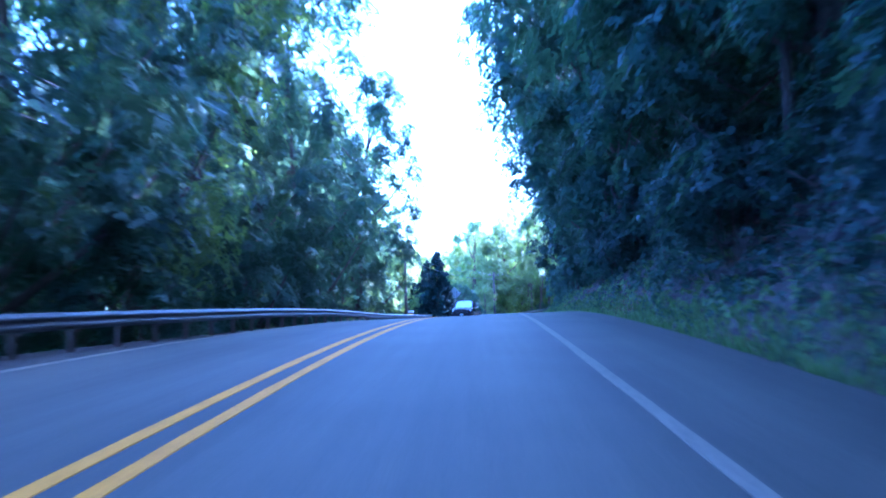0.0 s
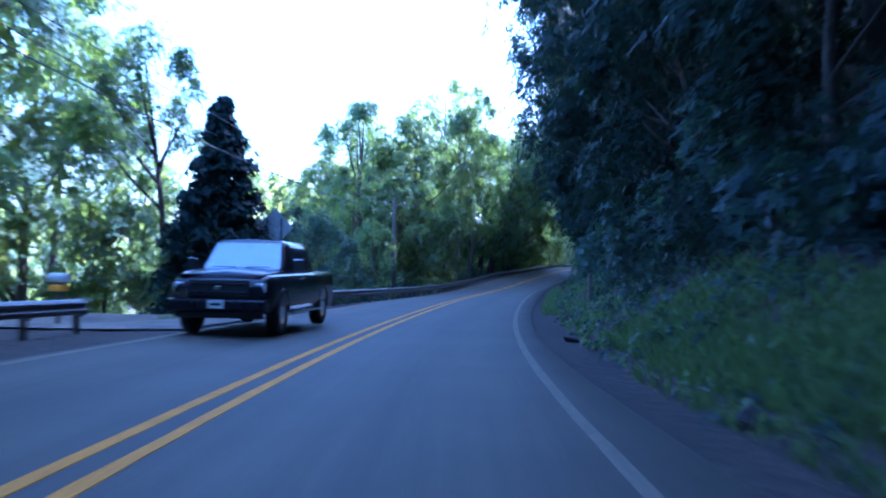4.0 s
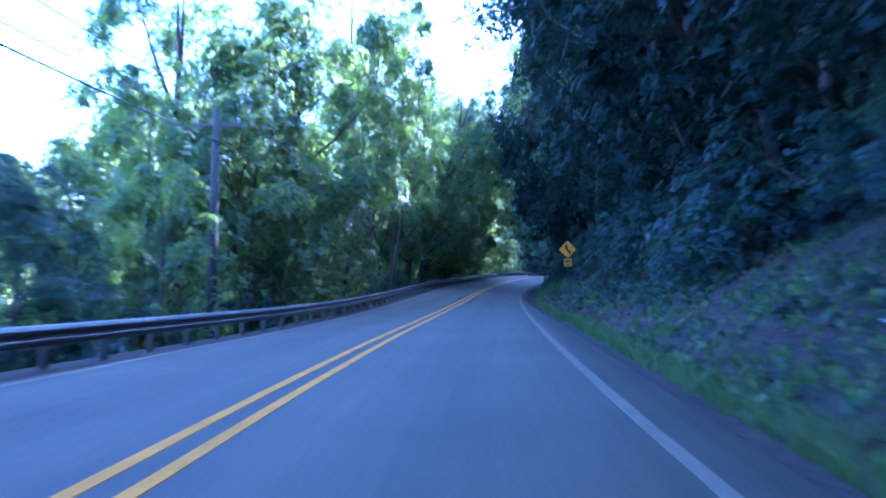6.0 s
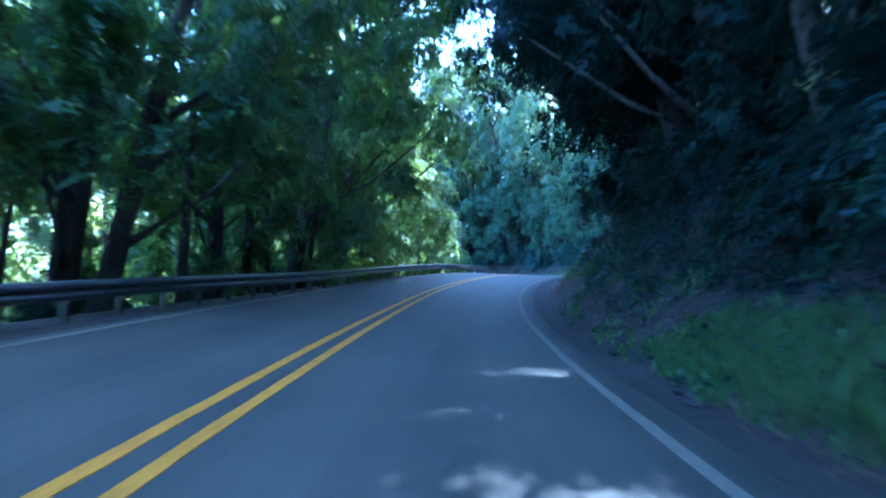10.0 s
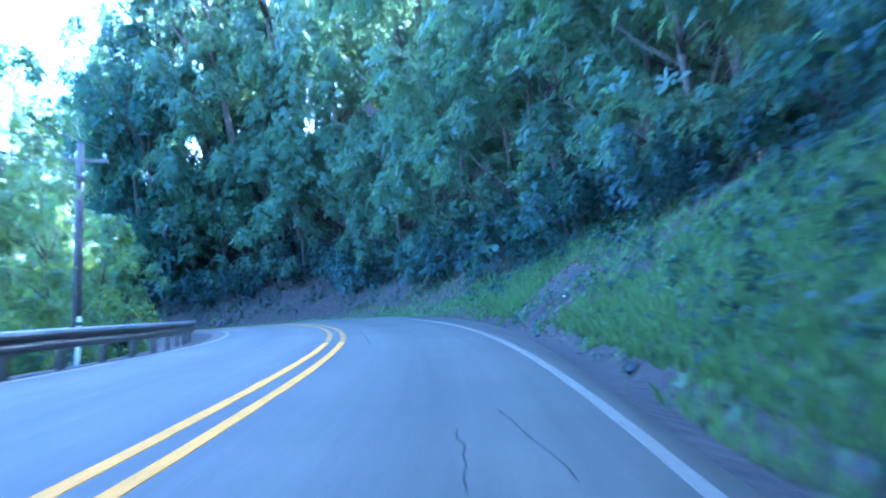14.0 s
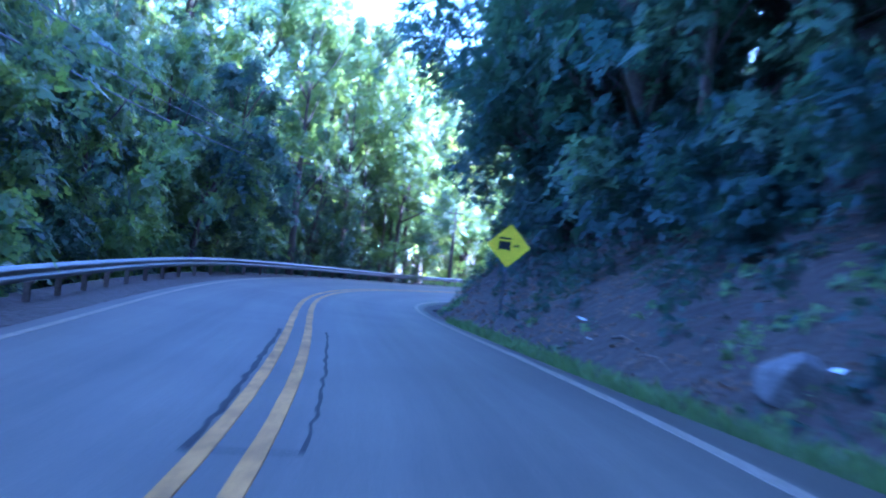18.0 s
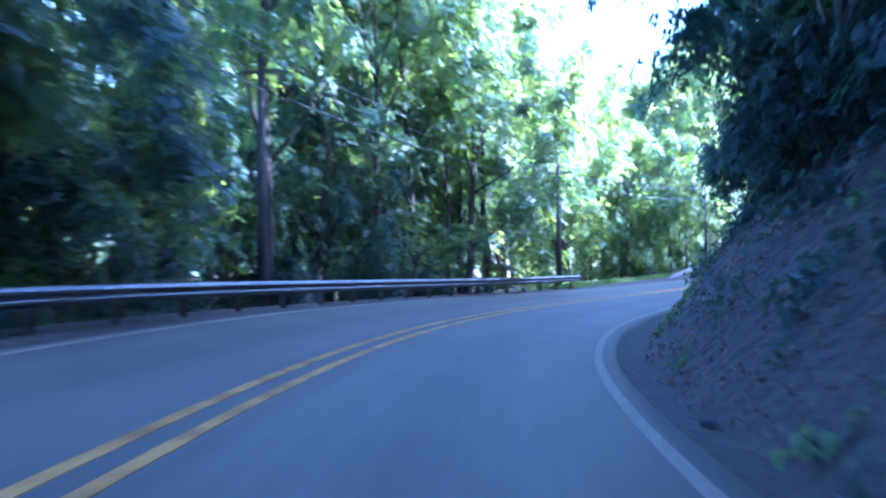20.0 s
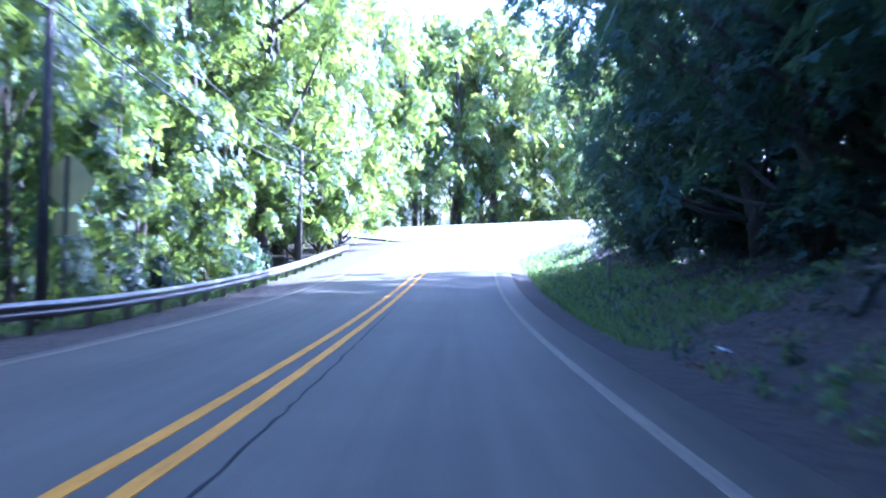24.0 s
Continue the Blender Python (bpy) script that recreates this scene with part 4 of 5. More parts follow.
# ---------------- signs ----------------
def plate(w, h, corner, thick, bm=None, turn=0.0, at=(0, 0, 0)):
    """An upright plate with rounded corners, facing -y."""
    bm = bm or bmesh.new()
    pts = []
    for cx, cz, a0 in ((w / 2 - corner, h / 2 - corner, 0), (-w / 2 + corner, h / 2 - corner, 90), (-w / 2 + corner, -h / 2 + corner, 180), (w / 2 - corner, -h / 2 + corner, 270)):
        for k in range(5):
            a = radians(a0 + 22.5 * k)
            pts.append((cx + corner * math.cos(a), cz + corner * math.sin(a)))
    c, s = math.cos(radians(turn)), math.sin(radians(turn))
    m = len(pts)
    vs = [bm.verts.new((at[0] + x * c - z * s, at[1] + d, at[2] + x * s + z * c)) for d in (-thick / 2, thick / 2) for x, z in pts]
    bm.faces.new(vs[:m][::-1])
    bm.faces.new(vs[m:])
    for i in range(m):
        j = (i + 1) % m
        bm.faces.new((vs[i], vs[j], vs[m + j], vs[m + i]))
    bmesh.ops.recalc_face_normals(bm, faces=bm.faces)
    return bm


def outline(points, y, thick=0.003):
    """A flat shape from its outline in x and z, standing out from a plate."""
    bm = bmesh.new()
    vs = [bm.verts.new((x, y - d, z)) for d in (0, thick) for x, z in points]
    m = len(points)
    bm.faces.new(vs[:m])
    bm.faces.new(vs[m:])
    for i in range(m):
        bm.faces.new((vs[i], vs[(i + 1) % m], vs[m + (i + 1) % m], vs[m + i]))
    bmesh.ops.recalc_face_normals(bm, faces=bm.faces)
    bmesh.ops.triangulate(bm, faces=bm.faces)
    return bm


def lettering(text, size, parent, at, material=None):
    cu = bpy.data.curves.new("figures", "FONT")
    cu.body, cu.size, cu.align_x, cu.align_y, cu.extrude, cu.offset = text, size, "CENTER", "CENTER", 0.001, 0.008
    tmp = bpy.data.objects.new("figures", cu)
    me = bpy.data.meshes.new_from_object(tmp)
    bpy.data.objects.remove(tmp)
    me.materials.append(material or SIGN_BLACK)
    ob = new("figures", me)
    ob.parent = parent
    ob.matrix_basis = Matrix.Translation(at) @ pose(0, 0, 0, 90, 0, 0)
    return ob


def sign_post(root, x, z0, z1, name="post"):
    bm = box(0.06, 0.012, z1 - z0, (x, 0.035, (z0 + z1) / 2), 0.004)
    box(0.012, 0.035, z1 - z0, (x - 0.024, 0.05, (z0 + z1) / 2), bm=bm)
    box(0.012, 0.035, z1 - z0, (x + 0.024, 0.05, (z0 + z1) / 2), bm=bm)
    part(name, bm, STEEL, root, "grey steel channel post")


def bolts(root, spots):
    for x, z in spots:
        bm = bmesh.new()
        bmesh.ops.create_cone(bm, cap_ends=True, segments=8, radius1=0.012, radius2=0.012, depth=0.04, matrix=Matrix.Translation((x, 0.02, z)) @ pose(0, 0, 0, 90))
        part("bolt", bm, STEEL, root)


def curve_sign(s, u, top):
    """Winding-road warning diamond with its speed plate; z = 0 at the diamond's middle."""
    root = tagged(new("warning_sign"), "yellow diamond curve sign with black arrow and speed plate", "road sign")
    d = part("diamond", plate(0.86, 0.86, 0.05, 0.004, turn=45), SIGN_YELLOW, root, "yellow plate with a black winding arrow")
    rim = plate(0.83, 0.83, 0.05, 0.001, turn=45, at=(0, -0.0035, 0))
    part("border", rim, SIGN_BLACK, d)
    part("face", plate(0.80, 0.80, 0.045, 0.001, turn=45, at=(0, -0.0055, 0)), SIGN_YELLOW, d)
    shaft = [(0.17, -0.27), (0.17, -0.17), (0.155, -0.11), (0.03, 0.03), (0.01, 0.07), (0.01, 0.12), (0.065, 0.12), (-0.035, 0.30), (-0.135, 0.12), (-0.08, 0.12), (-0.08, 0.06), (-0.065, 0.0), (0.06, -0.14), (0.075, -0.18), (0.075, -0.27)]
    part("arrow", outline([((x - 0.02) * 1.4 - 0.01, z * 1.16) for x, z in shaft], -0.0062), SIGN_BLACK, d)
    q = part("speed_plate", plate(0.52, 0.52, 0.04, 0.004, at=(0, 0, -0.87)), SIGN_YELLOW, root, "yellow plate reading 45")
    part("border", plate(0.50, 0.50, 0.035, 0.001, at=(0, -0.0035, -0.87)), SIGN_BLACK, q)
    part("face", plate(0.48, 0.48, 0.03, 0.001, at=(0, -0.0055, -0.87)), SIGN_YELLOW, q)
    lettering("45", 0.34, q, (0, -0.008, -0.815))
    lettering("M.P.H.", 0.10, q, (0, -0.008, -1.035))
    ground_z = ground_at(s, u).z - on(s, u, top).z
    sign_post(root, 0, ground_z - 0.3, 0.42)
    bolts(root, [(0, 0.3), (0, -0.3), (0, -0.74), (0, -0.99)])
    root.matrix_basis = Matrix.Translation(on(s, u, top)) @ pose(0, 0, 0, 0, -1.5, heading(s) + 4)


def vehicle_sign(s, u, top):
    root = tagged(new("warning_sign"), "lime yellow diamond sign with a black vehicle symbol on a post", "road sign")
    d = part("diamond", plate(0.81, 0.81, 0.05, 0.004, turn=45), SIGN_LIME, root, "bright lime yellow plate")
    part("symbol_body", outline([(-0.27, -0.13), (-0.24, -0.13), (-0.24, -0.10), (0.0, -0.10), (0.0, -0.13), (0.04, -0.13), (0.04, 0.11), (-0.27, 0.11)], -0.003), SIGN_BLACK, d)
    part("symbol_roof", outline([(-0.27, 0.16), (0.04, 0.16), (0.04, 0.21), (-0.27, 0.21)], -0.003), SIGN_BLACK, d)
    for k in range(3):
        x = 0.12 + 0.055 * k
        part("bar", outline([(x, -0.03 + 0.008 * k), (x + 0.036, -0.03 + 0.008 * k), (x + 0.036, 0.05 + 0.008 * k), (x, 0.05 + 0.008 * k)], -0.003), DARK_TRIM, d)
    ground_z = ground_at(s, u).z - on(s, u, top).z
    sign_post(root, 0, ground_z - 0.3, 0.42)
    bolts(root, [(0, 0.3), (0, -0.3)])
    root.matrix_basis = Matrix.Translation(on(s, u, top)) @ pose(0, 0, 0, 0, 1.5, heading(s) + 2)


def back_of_signs(s, u, top, wide, gap, posts, label, plate_w, colour):
    """A diamond and a plate below it, seen from behind."""
    root = tagged(new("warning_sign"), label, "road sign")
    part("diamond", plate(wide, wide, 0.05, 0.004, turn=45), colour, root, "bare back of a diamond plate")
    part("lower_plate", plate(plate_w, plate_w * (0.72 if plate_w > 1 else 0.92), 0.03, 0.004, at=(0, 0, -gap)), colour, root, "bare back of a square plate")
    ground_z = ground_at(s, u).z - on(s, u, top).z
    for x in posts:
        sign_post(root, x, ground_z - 0.3, wide * 0.6 - abs(x))
    bolts(root, [(x, z) for x in posts for z in (0.2, -0.2, -gap)])
    root.matrix_basis = Matrix.Translation(on(s, u, top)) @ pose(0, 0, 0, 0, 0, heading(s) + 180 - 6)


curve_sign(150.0, 4.78, 3.36)
vehicle_sign(290.0, 3.3, 2.15)
back_of_signs(94.5, -7.8, 3.05, 1.1, 1.42, (-0.3, 0.3), "grey backs of a diamond sign and plate on two posts", 1.15, ALUMINIUM)
back_of_signs(366.1, -7.2, 2.66, 0.84, 0.80, (0.0,), "backs of a diamond sign and plate, coloured as if sunlit", 0.5, SUNLIT_BACK)
back_of_signs(438.0, -18.0, 3.2, 0.9, 0.95, (0.0,), "distant pale sign seen from behind", 0.5, ALUMINIUM)


def end_marker(s, u):
    root = tagged(new("object_marker"), "yellow guardrail end marker on a short post", "road marker")
    part("panel", plate(0.34, 0.80, 0.03, 0.03, at=(0, 0, 0.52)), SIGN_YELLOW, root, "plain yellow panel")
    sign_post(root, 0, -0.3, 0.85)
    root.matrix_basis = Matrix.Translation(ground_at(s, u)) @ pose(0, 0, 0, 0, 0, heading(s))


end_marker(91.2, -6.72)


# ---------------- poles and cables ----------------
def utility_pole(s, u, top, arm=True, lean=0.0, thick=1.0):
    root = tagged(new("utility_pole"), "weathered wooden utility pole behind the rail", "utility pole", "poles along the road")
    foot = ground_at(s, u)
    high = on(s, u, top).z - foot.z
    v, f = tube([Vector((0, 0, -0.5)), Vector((0, 0, high * 0.5)), Vector((0, 0, high))], [0.16 * thick, 0.135 * thick, 0.10 * thick], 12)
    mesh_object("shaft", v, f, POLE_WOOD, root, "", True)
    if arm:
        part("crossarm", box(1.5, 0.09, 0.11, (0, 0.12, high - 0.5), 0.008), WOOD, root)
        for x in (-0.65, 0.0, 0.65):
            v, f = tube([Vector((x, 0.12, high - 0.46)), Vector((x, 0.12, high - 0.36)), Vector((x, 0.12, high - 0.27))], [0.02, 0.05, 0.03], 8)
            mesh_object("insulator", v, f, ALUMINIUM, root, "", True)
    part("bracket", box(0.14, 0.3, 0.05, (0, -0.02, high * 0.86), 0.01), STEEL, root)
    root.matrix_basis = Matrix.Translation(foot) @ pose(0, 0, 0, 0, lean, heading(s))
    return s, u, top


POLES = [utility_pole(*p) for p in ((-8.0, -10.5, 7.2), (38.0, -10.5, 7.2), (79.2, -9.6, 7.0), (118.9, -8.0, 6.7), (165.0, -9.5, 7.2), (205.0, -10.5, 7.2), (239.0, -9.0, 6.0), (278.0, -10.0, 6.6), (316.4, -8.2, 6.8), (339.0, -7.6, 6.6), (365.8, -7.5, 6.9, False, 0.0, 0.72), (394.0, -8.6, 5.8))]


def cables():
    for a, b in zip(POLES, POLES[1:]):
        for k, (dx, dz) in enumerate(((-0.65, -0.25), (0.65, -0.25), (0.12, -1.05))):
            p, q = on(a[0], a[1] + dx, a[2] + dz), on(b[0], b[1] + dx, b[2] + dz)
            sag = 0.014 * (q - p).length
            pts = [p.lerp(q, i / 14) - Vector((0, 0, sag * 4 * (i / 14) * (1 - i / 14))) for i in range(15)]
            v, f = tube(pts, [0.014 if k < 2 else 0.022] * 15, 5)
            tagged(mesh_object("cable", v, f, WIRE, None, "thin dark overhead cable between wooden poles", True), category="cable", group="cables between the poles")


cables()


def bank_pole(s, u, high):
    root = tagged(new("utility_pole"), "slim weathered pole standing among trees on the bank", "utility pole")
    v, f = tube([Vector((0, 0, -0.5)), Vector((0.02, 0, high * 0.5)), Vector((0, 0, high))], [0.085, 0.075, 0.06], 10)
    mesh_object("shaft", v, f, POLE_WOOD, root, "", True)
    part("bracket", box(0.25, 0.05, 0.05, (0, -0.1, high * 0.4), 0.01), STEEL, root)
    root.matrix_basis = Matrix.Translation(ground_at(s, u))


bank_pole(141.6, 5.85, 9.5)


def small_post(s, u, high, label, material=WOOD, r=0.07):
    root = tagged(new("marker_post"), label, "post")
    v, f = tube([Vector((0, 0, -0.3)), Vector((0, 0, high * 0.96)), Vector((0, 0, high))], [r, r, r * 0.8], 10)
    mesh_object("shaft", v, f, material, root, "", False)
    v, f = tube([Vector((0, 0, high * 0.86)), Vector((0, 0, high * 0.92))], [r * 1.06, r * 1.06], 10)
    mesh_object("band", v, f, STEEL, root)
    root.matrix_basis = Matrix.Translation(ground_at(s, u)) @ pose(0, 0, 0, 2, 1, 20)


small_post(91.5, 4.1, 1.05, "short dark wooden post at the foot of the bank")
small_post(232.5, -7.4, 1.5, "pale delineator post behind the rail", LITTER, 0.05)
small_post(380.0, 5.5, 0.9, "short dark post in the grass verge")


# ---------------- undergrowth, rocks and litter ----------------
def undergrowth():
    """Low leaves, grass and dry litter on the banks and verges."""
    rng = np.random.default_rng(21)
    green, dry, grass = [], [], []
    s = -20.0
    while s < 400:
        e = steps(EDGE_RIGHT, s) + steps(BANK_FOOT, s)
        t = steps(THICKET, s)
        for i in range(80):
            d = rng.random() ** 1.2 * (t + 3.0)
            ss = s + rng.random()
            q = on(ss, e + d)
            patch = noise.noise(Vector((q.x * 0.25, q.y * 0.25, 2.0))) + 0.5 * noise.noise(Vector((q.x * 0.8, q.y * 0.8, 9.0)))
            lush = up_to(LUSH, s)
            if 178 < s < 204 and d < 0.9:
                lush = -0.5
            if 352 < s < 366 and d < 0.6:
                lush = 0.4
            p = ground_at(ss, e + d)
            if patch + lush > 0.05:
                (green if rng.random() < 0.5 or d > t else grass).append((p.x, p.y, p.z + 0.05 + 0.1 * rng.random()))
            elif rng.random() < 0.75:
                dry.append((p.x, p.y, p.z + 0.03))
        s += 1.0
    for name, spots, size, each, spread, material, label in (
            ("undergrowth", green, 0.16, 4, 0.25, LEAF_BUSH, "low green plants and vines covering the bank"),
            ("bank_grass", grass, 0.14, 4, 0.2, GRASS, "patches of bright grass on the bank"),
            ("leaf_litter", dry, 0.065, 8, 0.4, DRY, "brown dry leaves and twigs lying on the bank")):
        v, f = leaf_cloud(rng, spots, [spread] * len(spots), 0.35 if material is not DRY else 0.12, len(spots) * each, size)
        tagged(new(name, mesh_arrays(name, v, f, material)), label, "undergrowth", kind="stuff")


undergrowth()


def bank_plants():
    """Ferns, brambles and seedlings standing on the bank, past counting."""
    rng = np.random.default_rng(72)
    centres, radii = [], []
    for i in range(5600):
        s = 314 + 34 * rng.random() if i >= 4900 else -15 + 62 * rng.random() if i >= 4200 else 45 + 320 * rng.random() if i < 3200 else (165 + 42 * rng.random() if i < 3600 else 196 + 46 * rng.random())
        t = steps(THICKET, s)
        d = (1.1 if 178 < s < 204 else 0.5) + rng.random() ** 0.8 * (t + 0.5)
        u = steps(EDGE_RIGHT, s) + steps(BANK_FOOT, s) + d
        q = on(s, u)
        if noise.noise(Vector((q.x * 0.3, q.y * 0.3, 31.0))) + 0.45 * d / t < 0.22:
            continue
        r = 0.2 + 0.5 * rng.random() ** 2
        p = ground_at(s, u)
        centres.append((p.x, p.y, p.z + r * 0.6))
        radii.append(r)
    v, f = leaf_cloud(rng, centres, radii, 0.8, len(centres) * 20, 0.19)
    tagged(new("bank_plants", mesh_arrays("bank_plants", v, f, LEAF_BUSH)), "green ferns and brambles growing on the brown bank", "undergrowth", kind="stuff")


bank_plants()


def twigs():
    """Fallen sticks lying on the bank."""
    rng = np.random.default_rng(44)
    tubes = []
    for i in range(420):
        s = 60 + 320 * rng.random()
        u = steps(EDGE_RIGHT, s) + steps(BANK_FOOT, s) + 0.2 + rng.random() * 4.0
        long = 0.3 + rng.random() * 0.9
        du, ds = rng.normal() * 0.5, rng.normal()
        n = math.hypot(du, ds)
        a, b = ground_at(s, u), ground_at(s + ds / n * long, u + du / n * long)
        c = a.lerp(b, 0.5) + Vector((0, 0, 0.05 + 0.05 * rng.random()))
        r = 0.008 + 0.014 * rng.random()
        tubes.append(([a, c, b + Vector((0, 0, 0.03))], [r, r * 0.9, r * 0.4], 4))
    tagged(new("fallen_twigs", tubes_mesh("fallen_twigs", tubes, WOOD)), "dry fallen twigs scattered on the brown bank", "undergrowth", kind="stuff")


twigs()


def fallen_log(s0, u0, s1, u1, r, label):
    """A dead stem lying on the bank, a little bent, with broken stubs."""
    a, b = ground_at(s0, u0) + Vector((0, 0, r * 0.6)), ground_at(s1, u1) + Vector((0, 0, r * 0.8))
    rng = np.random.default_rng(int(s0 * 10))
    n = 7
    pts = [a.lerp(b, k / n) + Vector((0, 0, 0.05 * math.sin(math.pi * k / n) + 0.02 * rng.normal())) for k in range(n + 1)]
    root = tagged(new("fallen_log"), label, "log", "fallen logs on the bank")
    v, f = tube(pts, [r * (1.05 - 0.5 * k / n) for k in range(n + 1)], 9)
    mesh_object("stem", v, f, BARK, root, "", True)
    for k in (2, 4, 5):
        tip = pts[k] + Vector((rng.normal() * 0.12, rng.normal() * 0.12, 0.22 + 0.15 * rng.random()))
        v, f = tube([pts[k], tip], [r * 0.35, r * 0.15], 6)
        mesh_object("stub", v, f, BARK, root, "", True)


fallen_log(253.6, 6.3, 256.0, 7.2, 0.095, "grey dead log lying across the brown bank")
fallen_log(254.4, 6.2, 257.1, 6.7, 0.07, "thin bare branch lying along the brown bank")
fallen_log(360.5, 6.0, 363.6, 6.6, 0.09, "brown dead stem lying in the brush on the bank")
fallen_log(361.2, 5.4, 363.0, 6.9, 0.06, "thin broken branch lying in the brush on the bank")
fallen_log(194.6, 5.2, 196.4, 6.4, 0.07, "dark dead branch lying down the bank")


def blades(name, strips, count, high, label, patchy=0.0):
    """Upright grass blades along strips (s0, s1, from, to) counted from the right or left edge."""
    rng = np.random.default_rng(33)
    verts, faces = [], []
    total = sum((b - a) * abs(d - c) for a, b, c, d, side in strips)
    for a, b, c, d, side in strips:
        for i in range(int(count * (b - a) * abs(d - c) / total)):
            s = a + (b - a) * rng.random()
            off = c + (d - c) * rng.random() ** 1.3
            u = steps(EDGE_RIGHT, s) + off if side > 0 else steps(RAIL_LINE, s) - off
            p = ground_at(s, u)
            if patchy and noise.noise(Vector((p.x * 0.45, p.y * 0.45, 12.0))) + 0.4 * noise.noise(Vector((p.x * 1.6, p.y * 1.6, 3.0))) < patchy - 0.2:
                continue
            h = high * (0.5 + rng.random())
            w = rng.random() * 6.283
            lean = Vector((math.cos(w), math.sin(w), 0)) * h * 0.5
            side_v = Vector((-math.sin(w), math.cos(w), 0)) * 0.018
            k = len(verts)
            verts += [p - side_v, p + side_v, p + lean * 0.35 + side_v * 0.7 + Vector((0, 0, h * 0.65)), p + lean + Vector((0, 0, h))]
            faces += [(k, k + 1, k + 2), (k, k + 2, k + 3)]
    tagged(new(name, mesh_arrays(name, [tuple(v) for v in verts], faces, GRASS)), label, "grass", kind="stuff")


blades("verge_grass", [(-10, 45, 0.3, 1.2, 1), (60, 76, 0.9, 2.2, 1), (94, 124, 0.35, 1.0, 1), (150, 165, 0.8, 2.0, 1), (203, 222, 0.4, 1.2, 1), (211, 224, 1.3, 4.6, 1), (222, 236, 2.5, 5.0, 1), (247, 292, 0.1, 0.75, 1), (249, 292, 0.1, 0.7, 1), (241, 257, 0.8, 1.5, 1), (94, 122, 0.35, 0.9, 1), (122, 142, 0.4, 0.7, 1), (364, 398, 0.8, 4.2, 1), (338, 366, 0.3, 4.0, -1), (86, 96, 0.2, 1.8, -1), (366, 400, 0.2, 1.5, -1)], 38000, 0.18, "bright green grass along the verge")


blades("bank_tall_grass", [(211, 229, 0.9, 4.6, 1), (237.3, 240.8, 0.9, 5.2, 1), (237.6, 240.4, 1.2, 5.2, 1), (241, 247, 1.2, 3.0, 1), (228.5, 232, 0.9, 2.2, 1), (152, 166, 1.0, 2.6, 1), (60, 80, 1.2, 3.5, 1)], 22000, 0.26, "long green grass hanging over the bank")


blades("bank_cover", [(50, 80, 1.4, 5.0, 1), (80, 136, 1.2, 4.6, 1), (166, 182, 1.6, 3.8, 1), (182, 204, 1.4, 3.8, 1), (182, 204, 1.4, 2.8, 1), (236, 262, 1.2, 3.6, 1), (316, 336, 0.8, 4.0, 1), (336, 362, 1.0, 2.6, 1)], 29000, 0.15, "low grass and seedlings in patches on the bank", 0.25)


def boulder(s, u, size, squash, seed, label, sink=0.3, turn=0.0, stone=None):
    rng = np.random.default_rng(seed + int(s * 7))
    bm = bmesh.new()
    for i in range(17):
        v = rng.uniform(-1, 1, 3)
        v = v / max(np.abs(v).max(), 0.01) * rng.uniform(0.72, 1.0)
        bm.verts.new(v * np.array([1, 1, 0.9]))
    hull = bmesh.ops.convex_hull(bm, input=bm.verts)
    bmesh.ops.delete(bm, geom=[v for v in hull["geom_interior"] if isinstance(v, bmesh.types.BMVert)], context="VERTS")
    bmesh.ops.bevel(bm, geom=bm.edges[:], offset=0.05, segments=1, affect="EDGES")
    me = bpy.data.meshes.new("boulder")
    bm.to_mesh(me)
    bm.free()
    me.materials.append(stone or ROCK)
    ob = new("boulder", me)
    p = ground_at(s, u)
    ob.matrix_basis = Matrix.Translation(p + Vector((0, 0, size * squash[2] * (1 - 2 * sink)))) @ pose(0, 0, 0, seed * 7 % 20 - 10, seed * 5 % 24 - 12, heading(s) + turn) @ Matrix.Diagonal((size * squash[0], size * squash[1], size * squash[2], 1))
    return tagged(ob, label, "rock", "rocks on the bank")


RNG3 = np.random.default_rng(8)
boulder(276.7, 3.3, 0.43, (0.8, 0.85, 0.85), 11, "large grey angular boulder at the foot of the bank", 0.32, 0.0, PALE_ROCK)
boulder(273.5, 5.2, 0.4, (1, 1, 0.7), 5, "grey stone lying on the brown bank")
# ledges of bedded rock
for s0, s1, u0, rows, tall, big in ((7, 22, 1.4, 4, 0.6, 0.7), (175, 193, 1.6, 5, 0.6, 0.75), (238, 246, 4.2, 2, 0.45, 0.6), (320, 330, 2.4, 2, 0.6, 0.6)):
    for r in range(rows):
        s = s0 + RNG3.random() * 1.5
        while s < s1:
            w = (0.5 + RNG3.random() * 0.9) * big
            e = steps(EDGE_RIGHT, s) + steps(BANK_FOOT, s)
            if RNG3.random() < 0.7:
                boulder(s, e + u0 + r * (tall / max(steps(BANK_RISE, s), 0.5)) + RNG3.random() * 0.3, w, (0.45, 1.15, 0.36), int(RNG3.random() * 90), "layered dark grey rock jutting from the bank", 0.74 if s > 340 else 0.64)
            s += w * 1.9


